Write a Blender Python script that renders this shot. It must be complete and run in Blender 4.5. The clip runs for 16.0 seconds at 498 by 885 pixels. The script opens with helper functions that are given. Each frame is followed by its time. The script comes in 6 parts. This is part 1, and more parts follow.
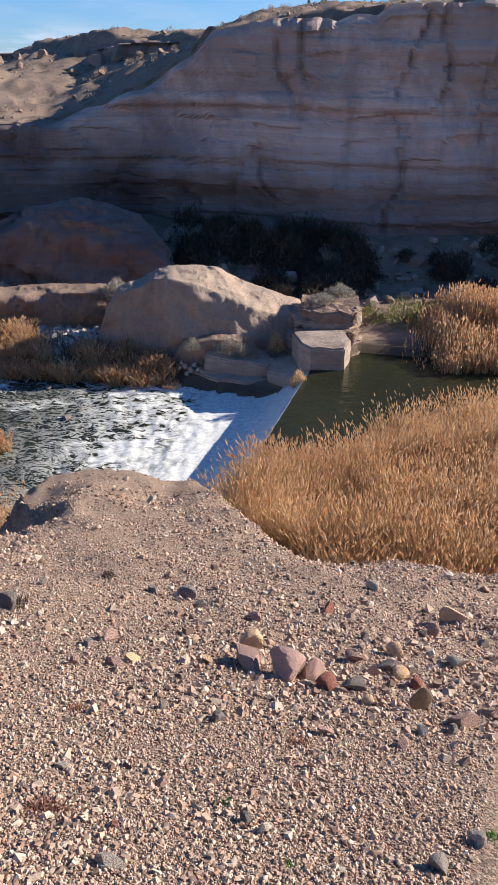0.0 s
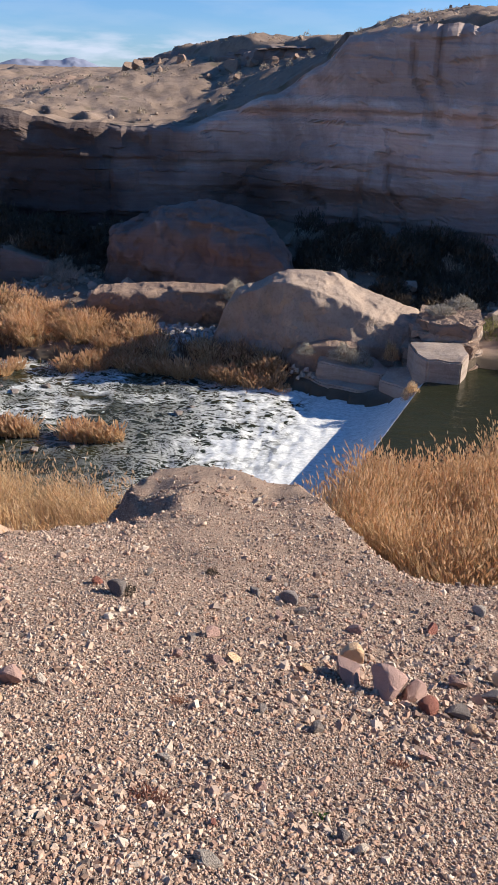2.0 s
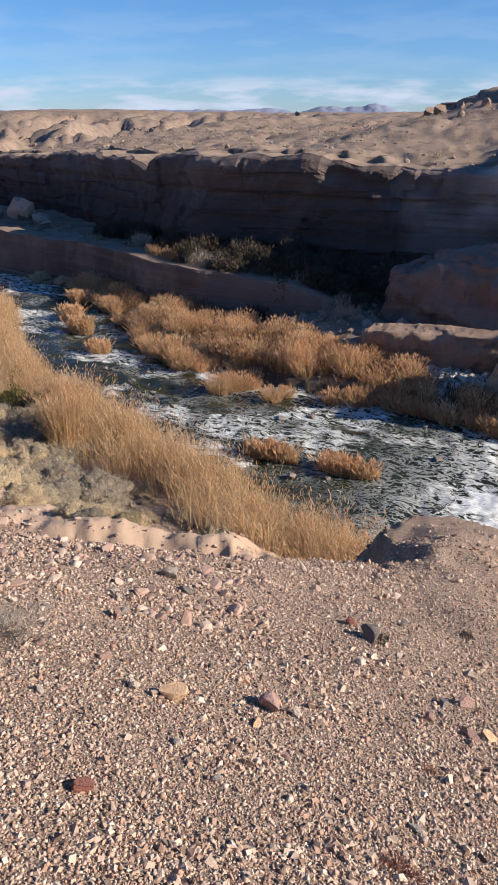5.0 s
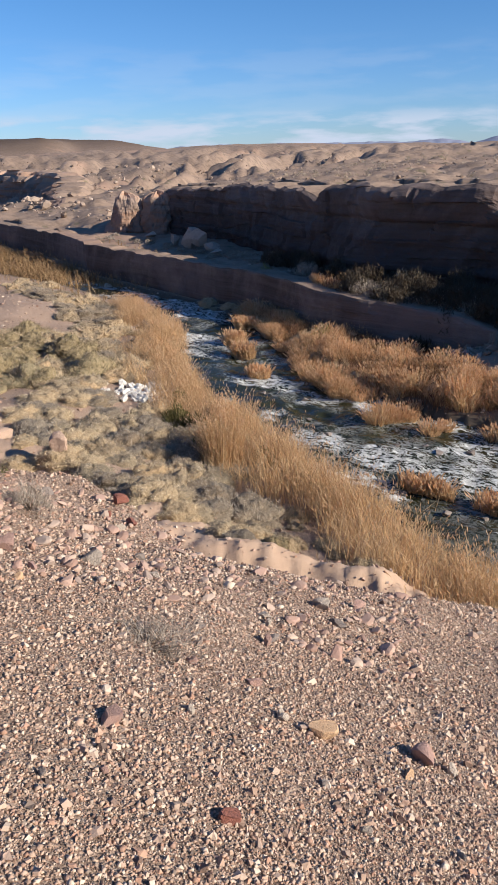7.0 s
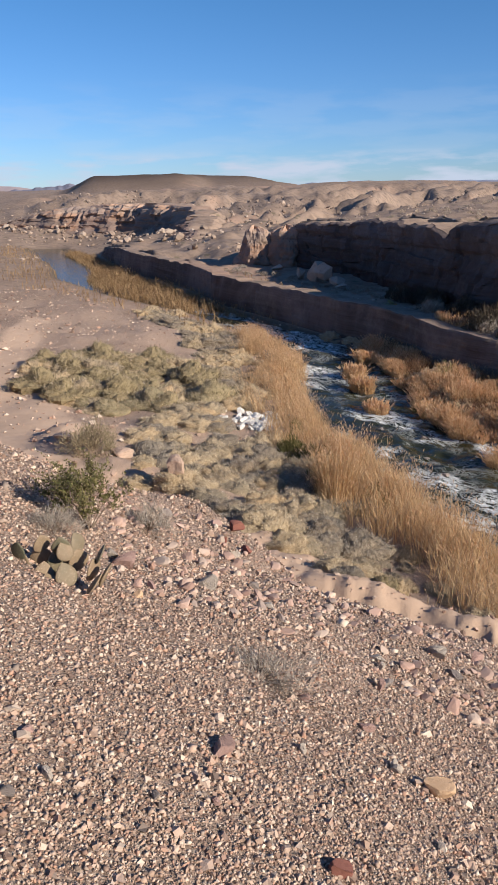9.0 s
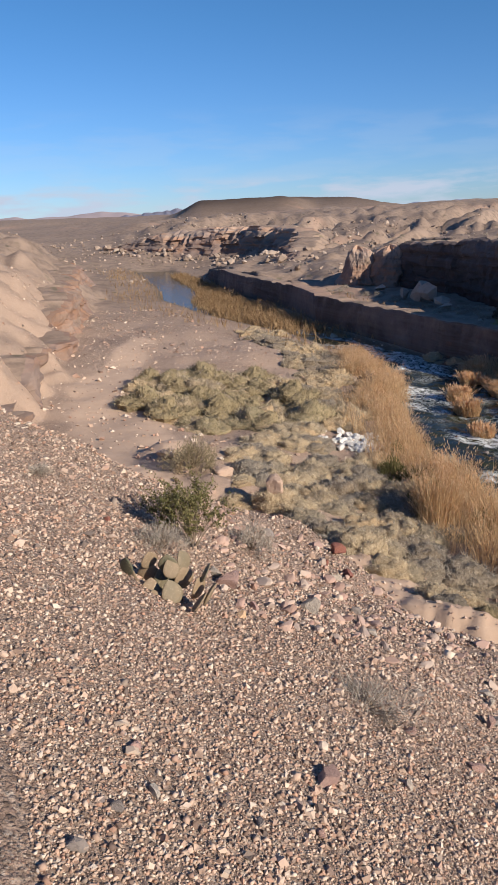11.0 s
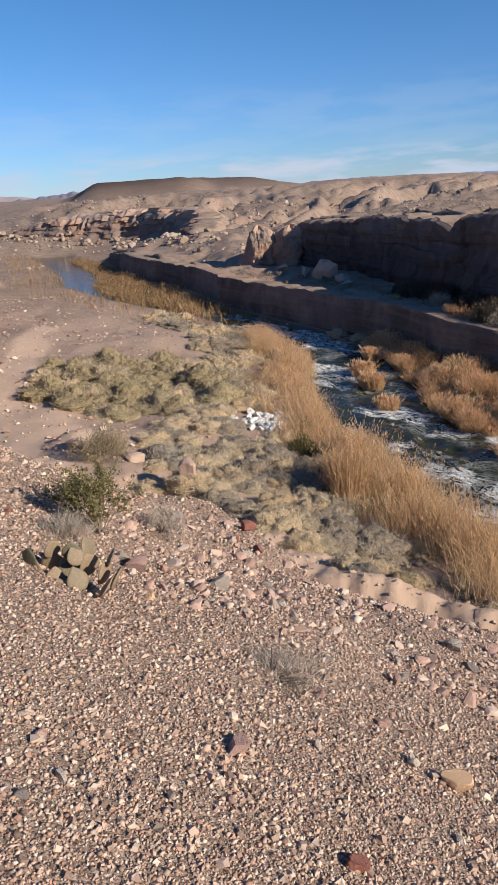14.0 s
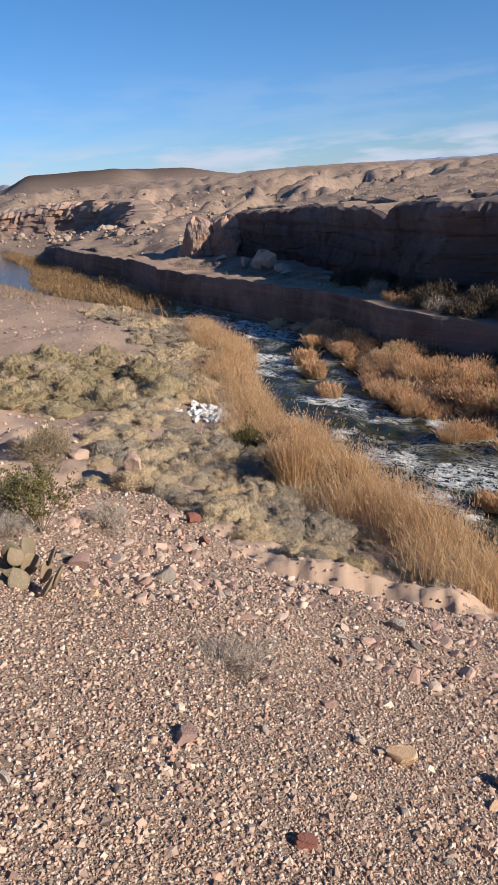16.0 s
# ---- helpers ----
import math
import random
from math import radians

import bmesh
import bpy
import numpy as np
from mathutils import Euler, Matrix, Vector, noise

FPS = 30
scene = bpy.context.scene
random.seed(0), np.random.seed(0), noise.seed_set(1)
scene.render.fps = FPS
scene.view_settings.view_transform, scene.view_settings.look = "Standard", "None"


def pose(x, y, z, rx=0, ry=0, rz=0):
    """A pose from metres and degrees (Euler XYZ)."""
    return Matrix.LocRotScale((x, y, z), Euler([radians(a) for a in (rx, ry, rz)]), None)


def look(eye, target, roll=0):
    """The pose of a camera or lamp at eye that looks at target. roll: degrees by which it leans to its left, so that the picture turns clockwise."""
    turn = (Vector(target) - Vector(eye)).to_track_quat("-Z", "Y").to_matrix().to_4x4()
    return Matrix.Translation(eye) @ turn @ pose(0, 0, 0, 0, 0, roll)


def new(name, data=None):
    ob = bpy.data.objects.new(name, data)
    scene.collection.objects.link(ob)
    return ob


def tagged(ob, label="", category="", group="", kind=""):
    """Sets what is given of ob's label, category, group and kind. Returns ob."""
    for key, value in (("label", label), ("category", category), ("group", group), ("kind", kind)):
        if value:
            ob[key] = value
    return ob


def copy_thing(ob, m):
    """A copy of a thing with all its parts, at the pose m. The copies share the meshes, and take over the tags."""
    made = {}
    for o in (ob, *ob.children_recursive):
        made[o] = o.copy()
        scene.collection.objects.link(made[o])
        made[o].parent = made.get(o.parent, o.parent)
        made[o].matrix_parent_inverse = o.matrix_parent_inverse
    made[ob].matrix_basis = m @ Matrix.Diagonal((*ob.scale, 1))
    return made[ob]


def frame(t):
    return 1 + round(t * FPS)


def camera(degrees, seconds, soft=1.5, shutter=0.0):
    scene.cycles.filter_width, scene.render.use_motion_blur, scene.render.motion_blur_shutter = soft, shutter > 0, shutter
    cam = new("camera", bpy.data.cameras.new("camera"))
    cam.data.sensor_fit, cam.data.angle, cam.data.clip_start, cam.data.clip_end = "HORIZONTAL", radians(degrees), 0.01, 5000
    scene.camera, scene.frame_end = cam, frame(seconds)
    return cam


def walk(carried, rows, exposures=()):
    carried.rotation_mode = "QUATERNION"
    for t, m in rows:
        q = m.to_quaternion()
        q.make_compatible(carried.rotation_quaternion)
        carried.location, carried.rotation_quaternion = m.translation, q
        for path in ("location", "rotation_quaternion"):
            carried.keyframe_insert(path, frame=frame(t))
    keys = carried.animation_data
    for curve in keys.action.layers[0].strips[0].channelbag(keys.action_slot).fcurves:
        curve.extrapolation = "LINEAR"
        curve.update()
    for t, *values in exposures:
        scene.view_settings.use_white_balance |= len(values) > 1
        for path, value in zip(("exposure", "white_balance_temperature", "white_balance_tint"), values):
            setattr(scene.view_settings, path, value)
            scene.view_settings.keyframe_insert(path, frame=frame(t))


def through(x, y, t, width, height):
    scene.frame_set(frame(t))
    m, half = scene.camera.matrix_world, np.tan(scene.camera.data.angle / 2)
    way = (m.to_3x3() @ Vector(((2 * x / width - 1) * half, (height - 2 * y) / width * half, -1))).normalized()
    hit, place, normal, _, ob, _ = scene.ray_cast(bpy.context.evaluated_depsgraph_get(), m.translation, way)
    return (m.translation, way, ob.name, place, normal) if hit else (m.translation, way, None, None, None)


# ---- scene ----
cam = camera(37.06, 16.0, soft=1.0)
PATH = [
    (0, (-0.000, 0.000, 11.500), (0.209, 8.934, 7.013), 0.93),
    (0.5, (-0.016, 0.013, 11.503), (-0.060, 8.947, 7.011), 1.49),
    (1, (-0.031, 0.010, 11.512), (-0.388, 8.946, 7.038), 1.77),
    (1.5, (-0.054, -0.002, 11.529), (-0.778, 8.932, 7.095), 1.74),
    (2, (-0.077, 0.006, 11.515), (-1.267, 8.876, 7.051), 1.33),
    (2.5, (-0.098, -0.000, 11.526), (-1.814, 8.799, 7.096), 0.81),
    (3, (-0.129, -0.006, 11.535), (-2.319, 8.714, 7.158), 0.85),
    (3.5, (-0.143, -0.004, 11.545), (-2.762, 8.617, 7.209), 0.69),
    (4, (-0.176, -0.013, 11.559), (-3.366, 8.448, 7.288), 0.61),
    (4.5, (-0.211, -0.016, 11.566), (-4.039, 8.216, 7.375), 0.34),
    (5, (-0.253, -0.019, 11.562), (-4.678, 7.983, 7.514), -0.09),
    (5.2, (-0.272, -0.020, 11.565), (-4.919, 7.880, 7.566), -0.19),
    (6.25, (-0.331, -0.007, 11.548), (-5.975, 7.322, 7.749), -0.94),
    (7.3, (-0.361, 0.002, 11.529), (-6.707, 6.828, 7.904), -1.30),
    (7.5, (-0.371, 0.002, 11.527), (-6.824, 6.751, 7.948), -1.23),
    (8, (-0.384, -0.006, 11.526), (-7.133, 6.509, 8.061), -1.29),
    (8.5, (-0.399, -0.012, 11.523), (-7.431, 6.257, 8.167), -1.20),
    (9, (-0.421, -0.029, 11.525), (-7.745, 5.952, 8.272), -0.78),
    (9.5, (-0.440, -0.050, 11.529), (-8.061, 5.598, 8.361), -0.74),
    (10, (-0.456, -0.062, 11.529), (-8.327, 5.274, 8.434), -1.24),
    (10.2, (-0.463, -0.059, 11.528), (-8.397, 5.193, 8.452), -1.46),
    (11.25, (-0.460, -0.053, 11.532), (-8.641, 4.879, 8.576), -2.09),
    (12.3, (-0.430, -0.033, 11.530), (-8.423, 5.155, 8.498), -2.34),
    (12.5, (-0.422, -0.029, 11.527), (-8.351, 5.237, 8.462), -2.43),
    (13, (-0.416, -0.024, 11.520), (-8.110, 5.505, 8.320), -2.54),
    (13.5, (-0.407, -0.013, 11.514), (-7.917, 5.734, 8.263), -2.87),
    (14, (-0.400, -0.010, 11.515), (-7.825, 5.853, 8.276), -3.07),
    (14.5, (-0.387, -0.004, 11.513), (-7.713, 5.958, 8.229), -3.18),
    (15, (-0.380, 0.005, 11.516), (-7.606, 6.066, 8.191), -3.25),
    (15.5, (-0.375, 0.006, 11.516), (-7.518, 6.162, 8.189), -3.54),
    (16, (-0.364, 0.010, 11.513), (-7.284, 6.383, 8.124), -3.84),
]
walk(cam, [(t, look(eye, target, roll)) for t, eye, target, roll in PATH],
     exposures=[(0, 0.50), (3.5, 0.38), (7.5, 0.28), (10, 0.16), (12.5, 0.13), (16, 0.22)])

# ---- light ----
SUN_AZ, SUN_EL = 73.0, 24.5  # degrees right of +y, and above the level
world = bpy.data.worlds.new("sky")
scene.world = world
world.use_nodes = True
wn, wl = world.node_tree.nodes, world.node_tree.links
wn.clear()
w_out = wn.new("ShaderNodeOutputWorld")
w_bg = wn.new("ShaderNodeBackground")
sky = wn.new("ShaderNodeTexSky")
sky.sky_type, sky.sun_disc = "NISHITA", False
sky.sun_elevation, sky.sun_rotation = radians(SUN_EL), radians(SUN_AZ)
sky.altitude, sky.air_density, sky.dust_density, sky.ozone_density = 1000, 1.0, 0.0, 2.0
w_bg.inputs["Strength"].default_value = 0.066
# thin cloud: a low bank over the horizon and a few long wisps above it
w_co = wn.new("ShaderNodeTexCoord")
w_sep = wn.new("ShaderNodeSeparateXYZ")
wl.new(w_co.outputs["Generated"], w_sep.inputs[0])
w_map = wn.new("ShaderNodeMapping")
w_map.inputs["Scale"].default_value = (11, 11, 60)
wl.new(w_co.outputs["Generated"], w_map.inputs[0])
w_noi = wn.new("ShaderNodeTexNoise")
w_noi.inputs["Scale"].default_value, w_noi.inputs["Detail"].default_value = 1.0, 7
wl.new(w_map.outputs[0], w_noi.inputs["Vector"])
w_band = wn.new("ShaderNodeValToRGB")
w_band.color_ramp.elements[0].position, w_band.color_ramp.elements[0].color = 0.0, (0.9, 0.9, 0.9, 1)
w_band.color_ramp.elements[1].position, w_band.color_ramp.elements[1].color = 0.125, (0, 0, 0, 1)
for place, v in ((0.022, 0.95), (0.034, 0.6), (0.044, 0.12), (0.095, 0.12)):
    w_band.color_ramp.elements.new(place).color = (v, v, v, 1)
wl.new(w_sep.outputs["Z"], w_band.inputs[0])
w_cut = wn.new("ShaderNodeMapRange")
w_cut.inputs["From Min"].default_value, w_cut.inputs["From Max"].default_value = 0.43, 0.60
wl.new(w_noi.outputs["Fac"], w_cut.inputs["Value"])
w_mul = wn.new("ShaderNodeMath")
w_mul.operation = "MULTIPLY"
wl.new(w_band.outputs[0], w_mul.inputs[0])
wl.new(w_cut.outputs[0], w_mul.inputs[1])
w_mix = wn.new("ShaderNodeMix")
w_mix.data_type = "RGBA"
w_mix.inputs["B"].default_value = (7.6, 8.6, 10.6, 1)
wl.new(w_mul.outputs[0], w_mix.inputs["Factor"])
w_tint = wn.new("ShaderNodeMix")
w_tint.data_type, w_tint.blend_type = "RGBA", "MULTIPLY"
w_tint.inputs["Factor"].default_value = 1.0
w_air = wn.new("ShaderNodeValToRGB")  # paler and bluer low in the sky
w_air.color_ramp.elements[0].position, w_air.color_ramp.elements[0].color = 0.0, (0.40, 0.575, 0.98, 1)
w_air.color_ramp.elements[1].position, w_air.color_ramp.elements[1].color = 0.22, (0.335, 0.63, 0.93, 1)
wl.new(w_sep.outputs["Z"], w_air.inputs[0])
w_gain = wn.new("ShaderNodeMix")
w_gain.data_type, w_gain.blend_type = "RGBA", "MULTIPLY"
w_gain.inputs["Factor"].default_value, w_gain.inputs["B"].default_value = 1.0, (1.68, 1.68, 1.68, 1)
wl.new(w_air.outputs[0], w_gain.inputs["A"])
wl.new(w_gain.outputs["Result"], w_tint.inputs["B"])
wl.new(sky.outputs[0], w_tint.inputs["A"])
wl.new(w_tint.outputs["Result"], w_mix.inputs["A"])
wl.new(w_mix.outputs["Result"], w_bg.inputs[0])
wl.new(w_bg.outputs[0], w_out.inputs[0])
sun = new("sun", bpy.data.lights.new("sun", "SUN"))
sun.data.energy, sun.data.angle, sun.data.color = 6.1, radians(0.53), (1.0, 0.905, 0.76)
sa, se = radians(SUN_AZ), radians(SUN_EL)
SUN_DIR = Vector((math.sin(sa) * math.cos(se), math.cos(sa) * math.cos(se), math.sin(se)))
sun.matrix_world = look(SUN_DIR * 60, (0, 0, 0))

# ---- numbers and meshes ----
rng = np.random.default_rng(7)


def hash3(i, j, k, seed):
    h = (i * 374761393 + j * 668265263 + k * 2147483647 + seed * 1274126177) & 0x7FFFFFFF
    h = ((h ^ (h >> 13)) * 1103515245) & 0x7FFFFFFF
    return ((h ^ (h >> 16)) & 0xFFFF) / 65535.0


def value_noise(x, y, z=None, seed=0):
    """Smooth noise of -1 to 1."""
    x, y = np.asarray(x, float), np.asarray(y, float)
    z = np.zeros_like(x) if z is None else np.asarray(z, float)
    i, j, k = np.floor(x).astype(np.int64), np.floor(y).astype(np.int64), np.floor(z).astype(np.int64)
    u, v, w = x - i, y - j, z - k
    u, v, w = u * u * (3 - 2 * u), v * v * (3 - 2 * v), w * w * (3 - 2 * w)
    total = 0
    for a in (0, 1):
        for b in (0, 1):
            for c in (0, 1):
                weight = (u if a else 1 - u) * (v if b else 1 - v) * (w if c else 1 - w)
                total = total + weight * hash3(i + a, j + b, k + c, seed)
    return 2 * total - 1


def fbm(x, y, z=None, seed=0, octaves=4):
    total, gain, scale = 0, 0.55, 1.0
    for n in range(octaves):
        total = total + gain**n * value_noise(x * scale, y * scale, None if z is None else z * scale, seed + 17 * n)
        scale *= 2.03
    return total


def smooth(a, b, v):
    t = np.clip((np.asarray(v, float) - a) / (b - a), 0, 1)
    return t * t * (3 - 2 * t)


def smax(a, b, k):
    """The larger of two, rounded where they cross."""
    h = np.clip(0.5 + 0.5 * (a - b) / k, 0, 1)
    return b + (a - b) * h + k * h * (1 - h)


def raw_mesh(name, verts, faces, mats=(), shade=True, which=None, attrs=None):
    """A mesh from arrays: faces is one array of triangles or quads, or a list of such arrays."""
    me = bpy.data.meshes.new(name)
    groups = faces if isinstance(faces, list) else [faces]
    groups = [np.asarray(g, np.int32) for g in groups if len(g)]
    verts = np.asarray(verts, np.float32)
    me.vertices.add(len(verts))
    me.vertices.foreach_set("co", verts.ravel())
    sizes = np.concatenate([np.full(len(g), g.shape[1], np.int32) for g in groups])
    flat = np.concatenate([g.ravel() for g in groups])
    me.loops.add(len(flat))
    me.loops.foreach_set("vertex_index", flat)
    me.polygons.add(len(sizes))
    me.polygons.foreach_set("loop_start", np.r_[0, np.cumsum(sizes)[:-1]].astype(np.int32))
    me.polygons.foreach_set("use_smooth", np.full(len(sizes), bool(shade)))
    if which is not None:
        me.polygons.foreach_set("material_index", np.asarray(which, np.int32))
    for key, values in (attrs or {}).items():
        me.attributes.new(key, "FLOAT", "POINT").data.foreach_set("value", np.asarray(values, np.float32))
    for m in mats:
        me.materials.append(m)
    me.update(calc_edges=True)
    me.validate()
    return me


def grid_faces(rows, cols):
    a = np.arange(rows * cols).reshape(rows, cols)
    return np.stack([a[:-1, :-1], a[:-1, 1:], a[1:, 1:], a[1:, :-1]], -1).reshape(-1, 4)


def part(name, me, parent, label=""):
    ob = new(name, me)
    ob.parent = parent
    if label:
        ob["label"] = label
    return ob


def along(points, count):
    """Places at even steps along a line of points, each (n, dims)."""
    p = np.asarray(points, float)
    d = np.r_[0, np.cumsum(np.hypot(*np.diff(p[:, :2], axis=0).T))]
    s = np.linspace(0, d[-1], count)
    return np.stack([np.interp(s, d, p[:, k]) for k in range(p.shape[1])], -1), s


def line_distance(x, y, points):
    """The distance of places from a line of points."""
    best = np.full(np.shape(x), 1e9)
    for (ax, ay), (bx, by) in zip(points[:-1], points[1:]):
        dx, dy = bx - ax, by - ay
        t = np.clip(((x - ax) * dx + (y - ay) * dy) / (dx * dx + dy * dy), 0, 1)
        best = np.minimum(best, np.hypot(x - ax - t * dx, y - ay - t * dy))
    return best


def inside(x, y, points):
    """Whether places lie in a closed line of points."""
    odd = np.zeros(np.shape(x), bool)
    for (ax, ay), (bx, by) in zip(points, points[1:] + points[:1]):
        cross = ((ay > y) != (by > y)) & (x < (bx - ax) * (y - ay) / ((by - ay) or 1e-9) + ax)
        odd ^= cross
    return odd


# the round rock shapes that many stones share
def stone_mesh(name, mat, seed, detail=1, flat=0.7, rough=0.25, facet=0):
    """An angular stone about 1 m across, with its base at z = -0.35."""
    bm = bmesh.new()
    bmesh.ops.create_icosphere(bm, subdivisions=detail, radius=0.5)
    rs = random.Random(seed)
    cuts = [Vector((rs.gauss(0, 1), rs.gauss(0, 1), rs.gauss(0, 0.8))).normalized() for _ in range(facet)]
    reach = [rs.uniform(0.17, 0.34) for _ in cuts]
    shift = Vector((rs.uniform(0, 90), rs.uniform(0, 90), rs.uniform(0, 90)))
    sx, sy = rs.uniform(0.8, 1.15), rs.uniform(0.65, 0.95)
    for v in bm.verts:
        p = v.co.copy()
        for c, far in zip(cuts, reach):
            over = p.dot(c) - far
            if over > 0:
                p -= c * over * 0.97
        n = noise.noise(p * 2.2 + shift) * rough + noise.noise(p * 5.5 + shift) * rough * 0.4 + noise.noise(p * 14 + shift) * rough * 0.12
        p *= 1 + n
        v.co = Vector((p.x * sx, p.y * sy, p.z * flat))
    me = bpy.data.meshes.new(name)
    bm.to_mesh(me)
    bm.free()
    me.materials.append(mat)
    return me


# ---- materials ----
class Mat:
    """A small builder of node materials."""

    def __init__(self, name, rough=0.9, spec=0.3):
        self.m = bpy.data.materials.new(name)
        self.m.use_nodes = True
        self.n, self.l = self.m.node_tree.nodes, self.m.node_tree.links
        self.b = self.n["Principled BSDF"]
        self.b.inputs["Roughness"].default_value = rough
        self.b.inputs["Specular IOR Level"].default_value = spec
        self.co = self.n.new("ShaderNodeTexCoord").outputs["Object"]

    def link(self, a, b):
        self.l.new(a, b)

    def mapped(self, scale, turn=(0, 0, 0)):
        node = self.n.new("ShaderNodeMapping")
        node.inputs["Scale"].default_value = scale
        node.inputs["Rotation"].default_value = [radians(a) for a in turn]
        self.link(self.co, node.inputs[0])
        return node.outputs[0]

    def noise(self, scale, detail=5, rough=0.55, vec=None, out="Fac", warp=0.0):
        node = self.n.new("ShaderNodeTexNoise")
        node.inputs["Scale"].default_value, node.inputs["Detail"].default_value = scale, detail
        node.inputs["Roughness"].default_value, node.inputs["Distortion"].default_value = rough, warp
        self.link(vec or self.co, node.inputs["Vector"])
        return node.outputs[out]

    def cells(self, scale, out="Color", feature="F1", vec=None):
        node = self.n.new("ShaderNodeTexVoronoi")
        node.feature = feature
        node.inputs["Scale"].default_value = scale
        self.link(vec or self.co, node.inputs["Vector"])
        return node.outputs[out]

    def ramp(self, fac, stops, constant=False):
        node = self.n.new("ShaderNodeValToRGB")
        r = node.color_ramp
        r.interpolation = "CONSTANT" if constant else "LINEAR"
        while len(r.elements) < len(stops):
            r.elements.new(0.5)
        for e, (p, c) in zip(r.elements, stops):
            e.position = p
            e.color = (*c, 1) if isinstance(c, tuple) else (c, c, c, 1)
        self.link(fac, node.inputs[0])
        return node.outputs[0]

    def mix(self, fac, a, b, mode="MIX"):
        node = self.n.new("ShaderNodeMix")
        node.data_type, node.blend_type = "RGBA", mode
        for key, v in (("Factor", fac), ("A", a), ("B", b)):
            if isinstance(v, (int, float)):
                node.inputs[key].default_value = v if key == "Factor" else (v, v, v, 1)
            elif isinstance(v, tuple):
                node.inputs[key].default_value = (*v, 1)
            else:
                self.link(v, node.inputs[key])
        return node.outputs["Result"]

    def math(self, op, a, b=0.0):
        node = self.n.new("ShaderNodeMath")
        node.operation = op
        for i, v in enumerate((a, b)):
            if isinstance(v, (int, float)):
                node.inputs[i].default_value = v
            else:
                self.link(v, node.inputs[i])
        return node.outputs[0]

    def attr(self, name):
        node = self.n.new("ShaderNodeAttribute")
        node.attribute_name = name
        return node.outputs["Fac"]

    def island(self):
        return self.n.new("ShaderNodeNewGeometry").outputs["Random Per Island"]

    def each(self):
        return self.n.new("ShaderNodeObjectInfo").outputs["Random"]

    def split(self, vec):
        node = self.n.new("ShaderNodeSeparateXYZ")
        self.link(vec, node.inputs[0])
        return node.outputs

    def bump(self, height, strength, distance):
        node = self.n.new("ShaderNodeBump")
        node.inputs["Strength"].default_value, node.inputs["Distance"].default_value = strength, distance
        self.link(height, node.inputs["Height"])
        if self.b.inputs["Normal"].links:
            self.link(self.b.inputs["Normal"].links[0].from_socket, node.inputs["Normal"])
        self.link(node.outputs[0], self.b.inputs["Normal"])

    def colour(self, c):
        if isinstance(c, tuple):
            self.b.inputs["Base Color"].default_value = (*c, 1)
        else:
            self.link(c, self.b.inputs["Base Color"])
        return self


PEBBLES = [(0.0, (0.17, 0.108, 0.082)), (0.14, (0.40, 0.275, 0.205)), (0.30, (0.57, 0.425, 0.33)), (0.46, (0.35, 0.215, 0.16)),
           (0.58, (0.59, 0.455, 0.355)), (0.70, (0.115, 0.085, 0.074)), (0.80, (0.48, 0.28, 0.195)), (0.92, (0.63, 0.51, 0.41))]


def ground_material():
    k = Mat("desert_ground", 0.95, 0.2)
    fine = k.ramp(k.split(k.cells(118.0))[0], PEBBLES)
    coarse = k.ramp(k.split(k.cells(52.0))[0], PEBBLES)
    gravel = k.mix(k.ramp(k.noise(3.0, 4), [(0.42, 0.0), (0.62, 1.0)]), fine, coarse)
    # dark flecks painted in for the shade between stones
    gravel = k.mix(k.ramp(k.noise(45, 6, 0.7), [(0.40, 0.8), (0.56, 0.0)]), gravel, (0.12, 0.08, 0.06))
    dust = k.mix(k.noise(0.9, 6), (0.33, 0.225, 0.17), (0.43, 0.315, 0.24))
    near = k.mix(k.ramp(k.noise(0.45, 6), [(0.35, 0.05), (0.75, 0.45)]), gravel, dust)
    sand = k.mix(k.noise(1.7, 8, 0.65), (0.44, 0.30, 0.215), (0.58, 0.42, 0.315))
    near = k.mix(k.attr("sand"), near, sand)
    hill = k.mix(k.noise(0.05, 8, 0.6), (0.235, 0.165, 0.125), (0.40, 0.295, 0.23))
    hill = k.mix(k.ramp(k.noise(0.6, 8, 0.7), [(0.45, 0.0), (0.62, 0.6)]), hill, (0.155, 0.112, 0.086))
    hill = k.mix(k.ramp(k.noise(0.035, 4), [(0.60, 0.0), (0.68, 0.5)]), hill, (0.44, 0.28, 0.205))
    scrub = k.ramp(k.cells(0.42, "Distance"), [(0.12, 0.65), (0.22, 0.0)])
    hill = k.mix(scrub, hill, (0.13, 0.115, 0.07))
    ground_col = k.mix(k.attr("far"), near, hill)
    dark = k.mix(k.noise(0.02, 5), (0.056, 0.036, 0.026), (0.092, 0.062, 0.045))
    ground_col = k.mix(k.attr("dark"), ground_col, dark)
    mud = k.mix(k.noise(2.5, 5), (0.07, 0.055, 0.04), (0.16, 0.125, 0.09))
    k.colour(k.mix(k.attr("wet"), ground_col, mud))
    k.bump(k.noise(0.9, 9, 0.65), 0.5, 0.12)
    rough_part = k.math("SUBTRACT", 1.0, k.attr("sand"))
    k.bump(k.math("MULTIPLY", k.math("SUBTRACT", 1.0, k.cells(52.0, "Distance")), rough_part), 0.7, 0.018)
    k.bump(k.math("MULTIPLY", k.math("SUBTRACT", 1.0, k.cells(118.0, "Distance")), rough_part), 0.7, 0.009)
    k.bump(k.math("MULTIPLY", k.noise(38, 7, 0.75), rough_part), 0.7, 0.016)
    return k.m


